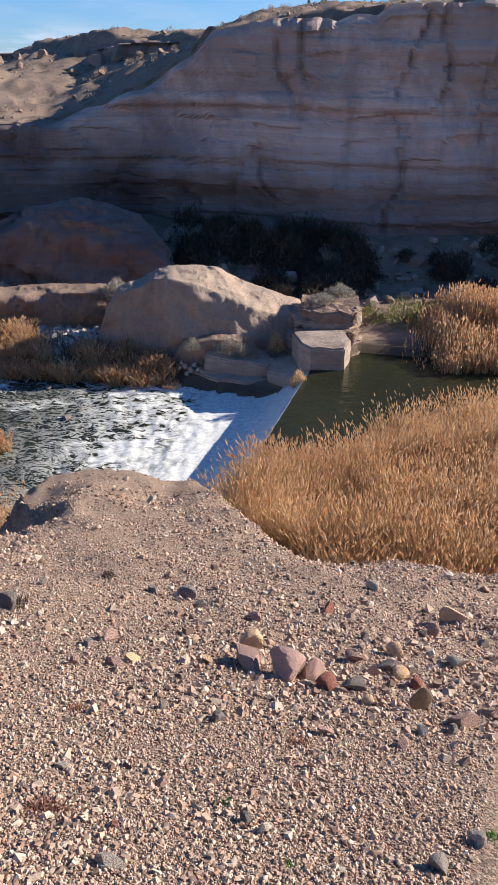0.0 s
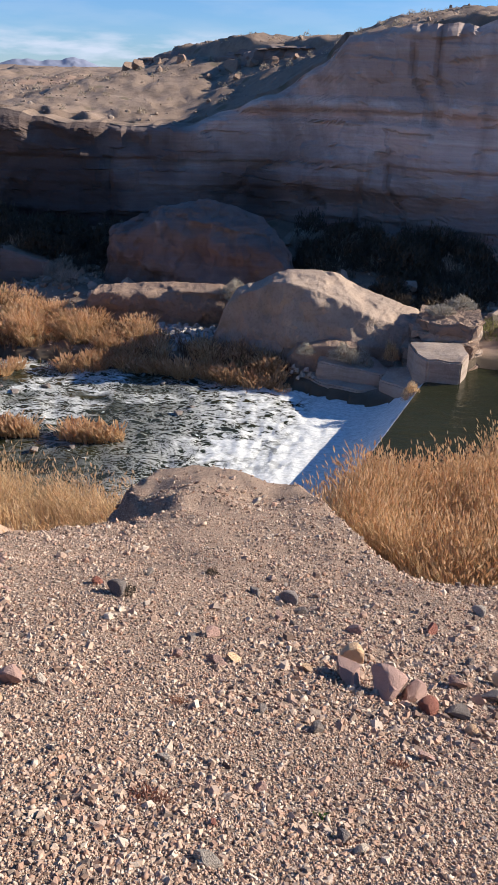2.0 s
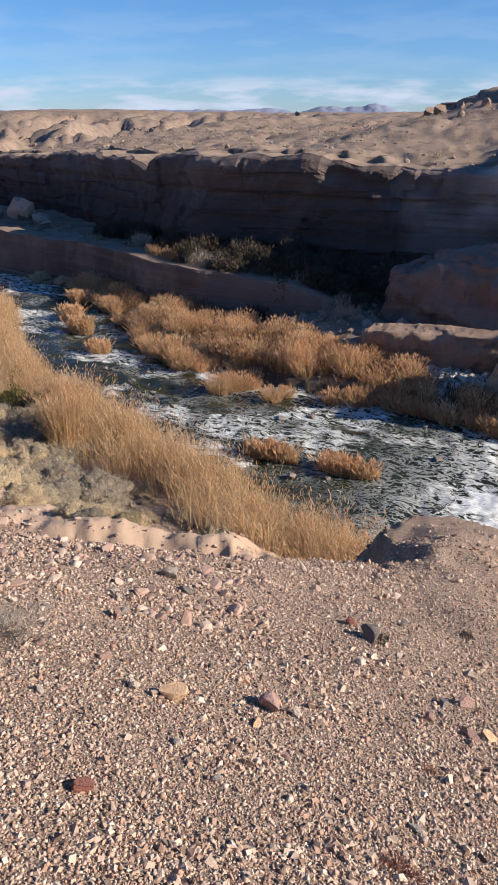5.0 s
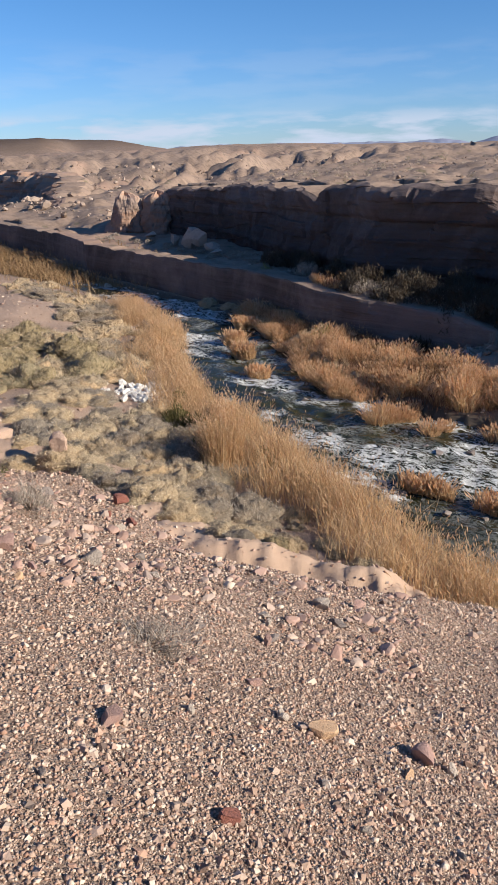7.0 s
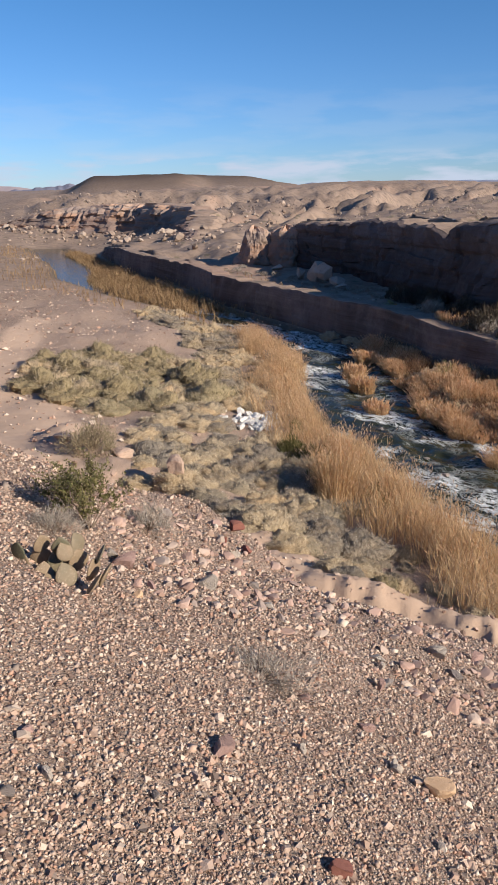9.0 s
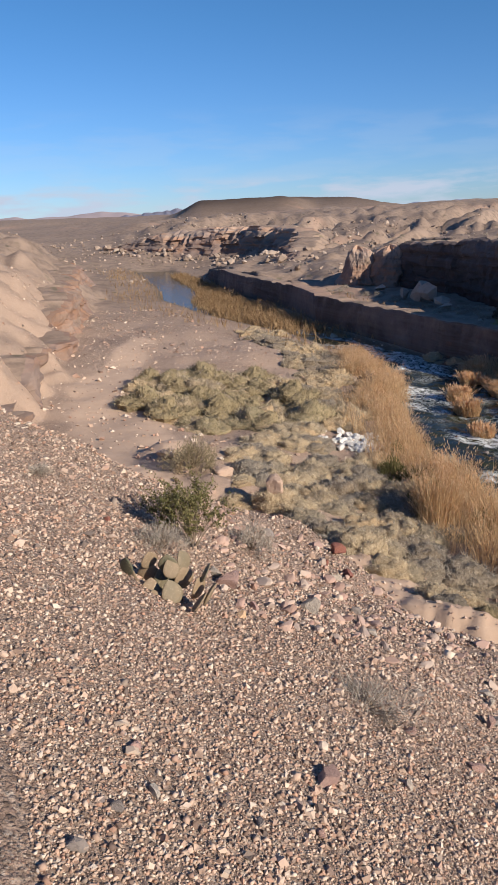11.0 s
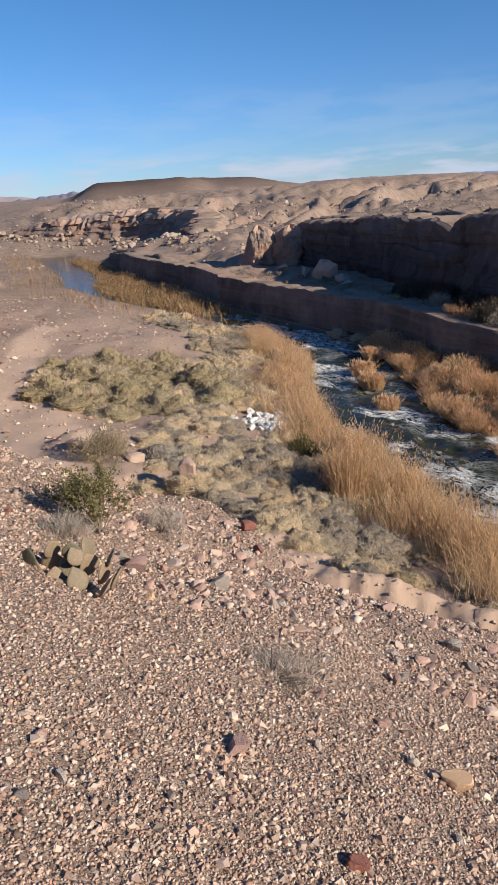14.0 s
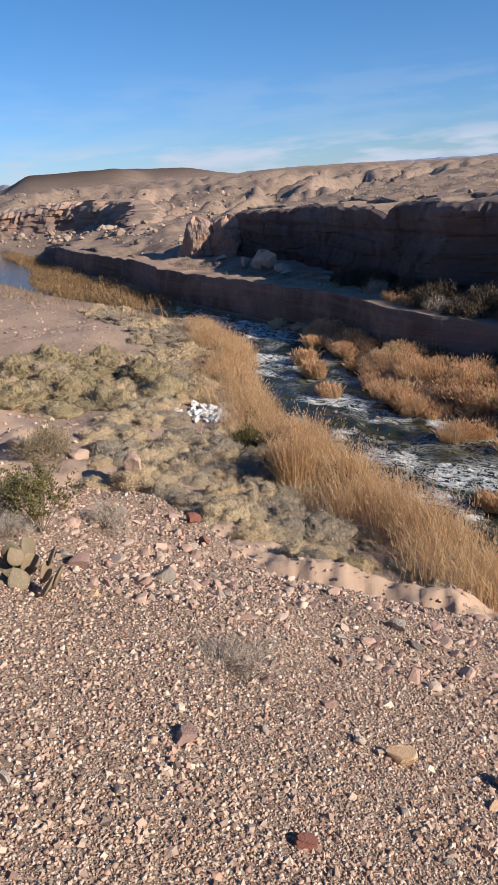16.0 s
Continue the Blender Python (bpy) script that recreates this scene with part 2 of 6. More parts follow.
def cliff_material(name, tones, band=1.0, low=(0.50, 0.465, 0.46), seam=0.0):
    """Layered sandstone: beds in warm and cool tones, dark varnished streaks, pale dust and painted shade."""
    k = Mat(name, 0.93, 0.2)
    xyz = k.split(k.co)
    wob = k.math("MULTIPLY", k.noise(0.12, 5), 1.0)
    level = k.math("ADD", xyz[2], wob)
    beds = k.n.new("ShaderNodeCombineXYZ")
    k.link(k.math("MULTIPLY", xyz[0], 0.03), beds.inputs[0])
    k.link(k.math("MULTIPLY", xyz[1], 0.03), beds.inputs[1])
    k.link(k.math("MULTIPLY", level, 0.75 * band), beds.inputs[2])
    bed = k.noise(1.0, 6, 0.6, beds.outputs[0])
    base = k.ramp(bed, list(zip((0.30, 0.43, 0.52, 0.60, 0.72), tones)))
    thin = k.n.new("ShaderNodeCombineXYZ")
    k.link(k.math("MULTIPLY", xyz[0], 0.12), thin.inputs[0])
    k.link(k.math("MULTIPLY", xyz[1], 0.12), thin.inputs[1])
    k.link(k.math("MULTIPLY", level, 5.0), thin.inputs[2])
    lamina = k.noise(1.0, 6, 0.65, thin.outputs[0])
    base = k.mix(k.ramp(lamina, [(0.38, 0.0), (0.62, 0.5)]), base, k.mix(0.5, base, (0.36, 0.29, 0.26)))
    # the lower beds are painted darker than the pale ones above, for deep shade
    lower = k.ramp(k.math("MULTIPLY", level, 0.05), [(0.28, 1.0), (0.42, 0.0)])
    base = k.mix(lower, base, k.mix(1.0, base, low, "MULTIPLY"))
    streak = k.noise(1.0, 6, 0.6, k.mapped((0.9, 0.9, 0.07)))
    base = k.mix(k.ramp(streak, [(0.50, 0.0), (0.74, 0.4)]), base, (0.18, 0.135, 0.12))
    patch = k.noise(0.09, 8, 0.62, warp=0.8)
    base = k.mix(k.ramp(patch, [(0.46, 0.0), (0.55, 0.55)]), base, (0.25, 0.185, 0.165))
    dust = k.noise(0.35, 8, 0.7)
    base = k.mix(k.ramp(dust, [(0.5, 0.0), (0.75, 0.35)]), base, (0.42, 0.32, 0.26))
    # a seam of red mudstone low in the wall
    red = k.math("MULTIPLY", k.ramp(k.math("MULTIPLY", level, 0.05), [(0.13, 0.0), (0.165, seam), (0.20, seam), (0.225, 0.0)]), k.ramp(k.noise(0.09, 5, 0.6), [(0.42, 0.0), (0.58, 1.0)]))
    base = k.mix(red, base, (0.26, 0.10, 0.07))
    # this attribute multiplies painted shade into the colour, deeper downstream
    base = k.mix(k.attr("shade_tone"), base, k.mix(1.0, base, (0.27, 0.26, 0.265), "MULTIPLY"))
    k.colour(base)
    k.bump(lamina, 0.8, 0.10)
    k.bump(k.noise(2.6, 10, 0.7), 0.8, 0.10)
    k.bump(k.noise(0.5, 6, 0.6), 0.5, 0.3)
    return k.m


def rock_material(name, a, b, scale=3.0, each=0.35, speck=(0.16, 0.12, 0.10)):
    k = Mat(name, 0.9, 0.25)
    base = k.mix(k.noise(scale, 8, 0.65), a, b)
    base = k.mix(k.ramp(k.noise(scale * 6, 6, 0.7), [(0.5, 0.0), (0.72, 0.5)]), base, speck)
    tone = k.ramp(k.each(), [(0.0, 1.0 - each), (1.0, 1.0 + each * 0.5)])
    k.colour(k.mix(1.0, base, tone, "MULTIPLY"))
    k.bump(k.noise(scale * 4, 9, 0.7), 0.6, 0.3 / scale)
    return k.m


def stones_material(name, stops, dusty=0.25):
    """Loose stones in one mesh, each its own tone."""
    k = Mat(name, 0.9, 0.25)
    base = k.ramp(k.island(), stops)
    base = k.mix(k.ramp(k.noise(30, 6), [(0.45, 0.0), (0.7, dusty)]), base, (0.46, 0.35, 0.28))
    k.colour(base)
    k.bump(k.noise(70, 6, 0.7), 0.5, 0.006)
    return k.m


def blade_material(name, stops, through=0.25):
    """Dry or green blades: a tone for each, paler with a little light passing."""
    k = Mat(name, 0.75, 0.25)
    base = k.ramp(k.island(), stops)
    base = k.mix(k.ramp(k.noise(0.8, 6, 0.65), [(0.38, 0.0), (0.66, 0.75)]), base, k.mix(0.45, base, (0.20, 0.11, 0.05)))
    k.colour(base)
    k.b.inputs["Subsurface Weight"].default_value = 0.0
    k.b.inputs["Transmission Weight"].default_value = 0.0
    tr = k.n.new("ShaderNodeBsdfTranslucent")
    k.link(base, tr.inputs["Color"])
    mx = k.n.new("ShaderNodeMixShader")
    mx.inputs[0].default_value = through
    k.link(k.b.outputs[0], mx.inputs[1])
    k.link(tr.outputs[0], mx.inputs[2])
    k.link(mx.outputs[0], k.n["Material Output"].inputs["Surface"])
    return k.m


def water_material():
    """River water: dark and glossy, with white foam where it breaks."""
    k = Mat("river_water", 0.06, 0.5)
    k.b.inputs["IOR"].default_value = 1.33
    deep = k.mix(k.noise(0.25, 4), (0.014, 0.018, 0.010), (0.036, 0.037, 0.018))
    flow = k.mapped((0.75, 1.25, 1.0), (0, 0, 24))
    a = k.noise(0.9, 9, 0.60, flow, warp=1.2)
    b = k.noise(2.4, 8, 0.62, flow, warp=1.0)
    foam = k.attr("foam")

    def veins(n, wide):
        return k.ramp(k.math("ABSOLUTE", k.math("SUBTRACT", n, 0.5)), [(0.0, 1.0), (wide * 0.5, 0.6), (wide, 0.0)])

    thread = k.math("MAXIMUM", veins(a, 0.032), veins(b, 0.036))
    thin = k.math("MULTIPLY", thread, k.ramp(foam, [(0.18, 0.0), (0.5, 0.75), (0.9, 1.0)]))
    level = k.math("ADD", k.math("SUBTRACT", foam, 0.62), k.math("MULTIPLY", k.math("SUBTRACT", k.math("ADD", k.math("MULTIPLY", a, 0.7), b), 0.85), 1.9))
    solid = k.math("MAXIMUM", k.ramp(level, [(0.0, 0.0), (0.12, 0.7), (0.3, 1.0)]), k.ramp(foam, [(0.80, 0.0), (1.0, 1.0)]))
    white = k.math("MAXIMUM", solid, thin)
    fizz = k.mix(k.ramp(k.noise(7, 8, 0.75, flow), [(0.35, 0.0), (0.62, 1.0)]), (0.52, 0.54, 0.54), (0.93, 0.93, 0.92))
    k.colour(k.mix(white, deep, fizz))
    k.link(k.ramp(white, [(0.0, 0.06), (0.5, 0.7)]), k.b.inputs["Roughness"])
    k.bump(k.noise(2.2, 7, 0.6, flow, warp=0.8), 0.20, 0.14)
    k.bump(k.noise(9.0, 6, 0.6, flow), 0.14, 0.04)
    k.bump(white, 0.3, 0.03)
    return k.m


def concrete_material():
    k = Mat("old_concrete", 0.92, 0.25)
    base = k.mix(k.noise(0.8, 8, 0.65), (0.36, 0.275, 0.225), (0.50, 0.40, 0.335))
    base = k.mix(k.ramp(k.noise(1.0, 6, 0.6, k.mapped((0.6, 0.6, 5))), [(0.45, 0.0), (0.65, 0.6)]), base, (0.22, 0.165, 0.135))
    base = k.mix(k.ramp(k.noise(9, 6), [(0.5, 0.0), (0.75, 0.4)]), base, (0.58, 0.49, 0.42))
    k.colour(base)
    k.bump(k.noise(5, 9, 0.7), 0.6, 0.08)
    return k.m


GROUND = ground_material()
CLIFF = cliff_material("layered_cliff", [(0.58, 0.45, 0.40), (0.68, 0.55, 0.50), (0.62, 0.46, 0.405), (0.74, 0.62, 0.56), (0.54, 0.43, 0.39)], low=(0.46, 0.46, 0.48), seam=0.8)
# the layered beds again, in much darker tones
CLIFF_DARK = cliff_material("dark_layered_cliff", [(0.19, 0.14, 0.125), (0.24, 0.185, 0.165), (0.21, 0.15, 0.13), (0.28, 0.215, 0.19), (0.165, 0.125, 0.112)], low=(0.72, 0.70, 0.71), seam=0.2)
BLUFF_ROCK = cliff_material("bluff_earth", [(0.32, 0.235, 0.18), (0.42, 0.31, 0.24), (0.54, 0.32, 0.21), (0.46, 0.35, 0.28), (0.28, 0.205, 0.16)], 0.6)
# earth tones set extra dark: the bank's deep shade is put into them
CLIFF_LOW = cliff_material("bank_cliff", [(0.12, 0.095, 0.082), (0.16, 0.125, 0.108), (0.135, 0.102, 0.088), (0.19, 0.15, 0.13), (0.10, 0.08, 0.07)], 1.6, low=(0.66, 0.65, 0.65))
CONGLOMERATE = rock_material("conglomerate", (0.32, 0.23, 0.185), (0.53, 0.415, 0.335), 1.6, 0.12)
DARK_ROCK = rock_material("dark_sandstone", (0.27, 0.175, 0.13), (0.40, 0.29, 0.225), 0.8, 0.12)
ORANGE_ROCK = rock_material("orange_sandstone", (0.47, 0.315, 0.235), (0.58, 0.43, 0.34), 0.9, 0.12, (0.34, 0.22, 0.16))
PINK_STONE = rock_material("pink_stone", (0.40, 0.235, 0.20), (0.55, 0.37, 0.31), 7, 0.3)
PALE_STONE = rock_material("pale_stone", (0.46, 0.375, 0.305), (0.60, 0.515, 0.435), 7, 0.25)
GREY_STONE = rock_material("grey_stone", (0.20, 0.165, 0.15), (0.34, 0.285, 0.255), 7, 0.3)
RED_STONE = rock_material("red_stone", (0.27, 0.10, 0.075), (0.37, 0.155, 0.115), 9, 0.15)
TAN_STONE = rock_material("tan_stone", (0.66, 0.39, 0.22), (0.78, 0.56, 0.37), 9, 0.15, (0.42, 0.25, 0.16))
WHITE_STONE = rock_material("white_stone", (0.60, 0.56, 0.52), (0.76, 0.73, 0.69), 4, 0.2, (0.40, 0.36, 0.33))
GRAVEL = stones_material("gravel", PEBBLES, 0.1)
EDGE_STONES = stones_material("edge_stones", [(0.0, (0.30, 0.19, 0.15)), (0.3, (0.50, 0.34, 0.27)), (0.55, (0.40, 0.25, 0.20)), (0.8, (0.58, 0.44, 0.35)), (1.0, (0.34, 0.26, 0.22))], 0.2)
HILL_STONES = stones_material("hill_stones", [(0.0, (0.20, 0.145, 0.11)), (0.5, (0.32, 0.24, 0.19)), (1.0, (0.42, 0.33, 0.27))], 0.2)
RUBBLE = stones_material("rubble", [(0.0, (0.25, 0.23, 0.22)), (0.5, (0.42, 0.38, 0.35)), (1.0, (0.60, 0.56, 0.52))], 0.15)
STALK = blade_material("dry_reed", [(0.0, (0.50, 0.31, 0.165)), (0.4, (0.71, 0.49, 0.28)), (0.75, (0.83, 0.64, 0.41)), (1.0, (0.63, 0.41, 0.23))], 0.42)
BROWN_REED = blade_material("brown_reed", [(0.0, (0.24, 0.145, 0.075)), (0.5, (0.38, 0.245, 0.13)), (1.0, (0.50, 0.35, 0.20))], 0.3)
RUSSET = blade_material("russet_reed", [(0.0, (0.10, 0.052, 0.038)), (0.5, (0.19, 0.10, 0.065)), (1.0, (0.29, 0.165, 0.10))], 0.2)
PLUME = blade_material("reed_plume", [(0.0, (0.62, 0.37, 0.20)), (0.5, (0.78, 0.53, 0.33)), (1.0, (0.86, 0.67, 0.47))], 0.4)
WATER = water_material()
CONCRETE = concrete_material()

# ---- the lie of the land ----
# the river's two edges, from upstream (right) to downstream; one pair of places for each step
NEAR_EDGE = [(60, 18), (20, 19), (8, 18.6), (3, 17.6), (-0.1, 17.2), (-2.7, 16.8), (-5.5, 17.1), (-10, 18.0), (-14, 19.6), (-17.7, 21.1), (-22.6, 23.4),
             (-27, 25.8), (-31, 28.8), (-36, 33.4), (-45, 37.8), (-58, 40.6), (-76, 41.5), (-95, 44.5), (-110, 51), (-135, 59), (-150, 64)]
FAR_EDGE = [(60, 28), (20, 27.6), (10, 28.0), (5, 28.6), (2.7, 26.0), (0.2, 27.1), (-5, 29.0), (-10, 29.5), (-15, 29.3), (-19, 30.6), (-24, 33),
            (-28, 36), (-33, 39.2), (-38, 40.9), (-46, 42.2), (-60, 44.9), (-77, 50.2), (-92, 54), (-112, 61), (-133, 67), (-146, 70)]
RIVER = NEAR_EDGE + FAR_EDGE[::-1]
# the foot of the big cliff beyond the river: x, y, and the height of its top
CLIFF_LINE = [(75, 42, 17.5), (40, 43, 16.2), (21, 43.2, 14.9), (8, 43.0, 14.4), (1, 43.9, 13.55), (-1.6, 44.8, 13.2), (-3.0, 45.3, 11.6), (-5.5, 45.4, 10.2), (-8, 45.5, 9.2),
              (-11.5, 45.1, 8.3), (-14.5, 44.8, 8.3), (-21, 44.0, 9.0), (-27.5, 44.3, 8.9), (-31, 45.6, 8.9), (-34, 47, 8.7), (-35.8, 48.0, 7.6), (-38, 49.3, 8.5), (-43.7, 52, 8.4),
              (-50, 55.3, 8.2), (-55.6, 57.5, 7.7), (-61, 58.9, 7.6), (-67.4, 59.6, 7.2), (-70, 62.5, 6.2), (-74, 68, 4.6)]
CX, CY, CZ = (np.array(v, float)[::-1] for v in zip(*CLIFF_LINE))
# the cut bank's lip beyond the rapids: x, y, and its height
BANK_LINE = [(-14.5, 39.4, 0.9), (-16.5, 39.0, 1.7), (-19, 38.7, 2.2), (-22.5, 38.5, 2.5), (-25.5, 38.5, 2.65), (-29, 38.9, 2.75), (-33.5, 40.8, 2.85), (-39, 42.2, 2.9), (-44, 42.9, 2.85), (-50, 43.8, 2.9), (-56, 44.9, 2.8), (-62, 45.8, 2.9),
             (-65.5, 47.6, 2.8), (-72, 50.2, 2.9), (-84, 53.2, 2.8), (-94, 55.2, 2.9), (-104, 58.8, 2.8), (-114, 63, 2.0), (-122, 66, 0.6)]
BX, BY = (np.array([p[k] for p in BANK_LINE], float)[::-1] for k in (0, 1))
# the broken ledge at the head of the talus behind the cliff
UPPER = [(0.5, 55.0, 13.5), (-3, 58, 13.25), (-8, 63, 13.1), (-13, 68, 13.0), (-18.5, 71.5, 12.8), (-20.5, 73, 12.3), (-22, 76, 11.8)]
UX, UY = (np.array([p[k] for p in UPPER], float)[::-1] for k in (0, 1))
# how far the gravel slope runs before it breaks off, by the angle to the left of +y
BREAK_AT = [(-180, 40), (-90, 12), (-40, 8.8), (-20, 8.4), (-7, 8.0), (-2.5, 7.8), (5, 8.7), (12, 8.8), (18, 8.8), (22.5, 8.1), (25.5, 7.5), (29, 7.0), (33, 6.5), (38, 6.1), (43, 5.8), (48, 5.6), (51, 6.5), (57, 7.5), (68, 7.0), (78, 7.0), (95, 9), (180, 40)]
BANK_FALL = [(-180, 0.2), (-40, 1.3), (-5, 1.3), (5, 1.0), (45, 0.95), (55, 0.8), (68, 0.62), (80, 0.5), (95, 0.3), (180, 0.2)]


def slope(x, y):
    """The gravel slope on which the camera stands."""
    back = np.where(y > 0, y, 0.12 * y)
    return 10.05 - 0.52 * back - 0.085 * np.clip(x, -14, 14)


def terrace(x, y, d):
    """The low ground between the slope and the river, d metres from the water."""
    left = np.clip(-x - 14, 0, 120)
    z = 0.25 + 0.10 * np.clip(d, 0, 6) + 0.05 * np.clip(d - 6, 0, 40) + 0.35 * fbm(x / 7, y / 7, seed=3, octaves=3) * smooth(1, 8, d)
    foot = np.interp(x, [-200, -140, -100, -70, -40, -18, -12], [60, 47, 36, 23, 11.0, 2.4, -1.0])
    inland = np.clip(foot - y + 1.5 * fbm(x / 6, y / 6, seed=6), 0, 60)
    hill = 7.0 * (1 - np.exp(-inland / 7.0)) * smooth(11, 18, -x)
    z = z + hill * (1 + 0.22 * fbm(x / 5, y / 5, seed=5)) + 0.05 * inland
    for ridge, wide, tall in (([(-13.6, 10.6), (-11.6, 12.0), (-9.6, 12.7), (-8.0, 13.6)], 1.5, 1.6), ([(-15, 12.4), (-18.5, 13.2)], 1.6, 0.9), ([(-21, 13.4), (-25, 12.6), (-29, 13.2)], 1.6, 0.9), ([(-23, 10.5), (-27, 9.5)], 1.4, 0.8)):
        near = line_distance(x + 0.3 * value_noise(x / 2, y / 2, seed=33), y + 0.3 * value_noise(x / 2, y / 2, seed=34), ridge)
        z = z + tall * np.exp(-((near / wide) ** 1.6)) * (1 + 0.22 * value_noise(x / 2.2, y / 2.2, seed=35) - 0.15 * np.abs(fbm(x / 1.1, y / 1.1, seed=37, octaves=3))) + 0.07 * fbm(x / 0.5, y / 0.6, seed=36) * smooth(2.5, 0.5, near)
    return z


def beyond(x, y, d):
    """The far side: shore, bench, and the upland behind the cliff's line."""
    foot, top = np.interp(x, CX, CY), np.interp(x, CX, CZ)
    past = y - foot - 2.8
    west = smooth(-14, -22, x)
    on_bench = np.where(x < -110, d > 2.8, y > np.interp(x, BX, BY) + 1.3)
    shore = 0.3 + 0.115 * np.clip(d, 0, 30) + 0.4 * fbm(x / 5, y / 5, seed=8) * smooth(2, 6, d)
    bench = 2.65 + 0.03 * np.clip(d, 0, 30) + 0.35 * fbm(x / 6, y / 6, seed=9)
    low = shore * (1 - west) + np.where(on_bench, bench, 0.2) * west
    low = low + 0.9 * smooth(-8, -2, past) * (1 - west)
    up = np.clip(past, 0, 4000)
    behind = y - np.interp(x, UX, UY)
    step_up = np.maximum(13.35 - np.maximum(top, 12.1), 0) * smooth(0.6, 2.2, behind) + 0.03 * np.clip(behind, 0, 9) * smooth(-1, -5, x)
    rise_mid = (np.minimum(0.185 * up, np.maximum(12.1 - top, 0)) + step_up * smooth(-25, -20, x)) * smooth(-28, -12, x) * smooth(2, 0, x)
    rise_left = (11.3 - top) * (1 - np.exp(-up / 62)) * smooth(-10, -28, x)
    rise_right = 0.055 * np.clip(up, 0, 60) * smooth(-3, 2, x)
    rough = -0.8 * np.abs(fbm(x / 13, y / 22, seed=11)) * smooth(2, 30, up) + 0.14 * fbm(x / 0.9, y / 0.9, seed=10, octaves=2) + 0.8 * fbm(x / 45, y / 45, seed=13) * smooth(10, 60, up) + 0.5 * smooth(2, 30, up) + 0.22 * fbm(x / 2.5, y / 2.5, seed=12)
    high = top + 0.25 + rise_mid + rise_left + rise_right + rough
    # west of the cliff's end an open hillside runs down to the bench
    open_side = smooth(-66, -72, x)
    run = np.clip(d - 6, 0, 400)
    gully = 4.6 * np.abs(fbm((x + 0.45 * y) / 13, (y - 0.3 * x) / 60, seed=14)) + 0.9 * np.abs(fbm(x / 6, y / 9, seed=16))
    hill = 2.9 + 11.0 * (1 - np.exp(-run / 70)) - gully * smooth(6, 45, run) + 0.55 * fbm(x / 4, y / 4, seed=15) + 0.9 * fbm((x + 0.45 * y) / 7, (y - 0.3 * x) / 24, seed=18) * smooth(3, 20, run)
    soft = smooth(-116, -130, x)
    hill = np.where(on_bench, hill, 0.2) * (1 - soft) + (0.2 + (hill - 0.2) * smooth(2.0, 26, d + 2 * fbm(x / 5, y / 5, seed=17))) * soft
    z = np.where(past > 0, high, low)
    return z * (1 - open_side) + hill * open_side


def near_height(x, y, r, az, d_near):
    """The gravel slope, its broken edge and the spur of gravel."""
    reach, fall = np.interp(az, *zip(*BREAK_AT)), np.interp(az, *zip(*BANK_FALL))
    reach = reach * (1 + 0.025 * value_noise(x / 2.2, y / 2.2, seed=21))
    k = np.minimum(1, reach / np.maximum(r, 1e-6))
    bank = slope(x * k, y * k) - fall * np.maximum(r - reach, 0) + 0.13 * fbm(x / 1.6, y / 1.6, seed=22) * smooth(2, 7, r)
    # a spur of gravel that juts out to the river's edge
    ax, ay = x + 0.9, y - 5.5
    f, s = -0.27 * ax + 0.963 * ay, 0.963 * ax + 0.27 * ay
    end = 7.5 - 0.30 * np.clip(s, 0, 3.5) - 1.0 * smooth(0.9, 2.2, -s) + 0.25 * fbm(x / 1.1, y / 1.1, seed=24)
    crest = 7.15 - 0.36 * np.clip(f, -3, end) - 1.1 * np.clip(f - end, 0, 20)
    right = 0.09 * np.clip(s, 0, 9) + 0.035 * np.clip(s, 0, 9) ** 2 + 1.0 * np.clip(s - 2.0, 0, 9)
    spur = crest - right - 0.25 * np.clip(-s - 0.3, 0, 0.4) - 1.35 * np.clip(-s - 0.8 - 0.35 * fbm(x / 0.8, y / 0.8, seed=25), 0, 12) + 0.13 * fbm(x / 1.2, y / 1.2, seed=23)
    spur = np.where(f < -2.5, -5, spur)
    bank = smax(bank, spur, 0.35)
    return bank


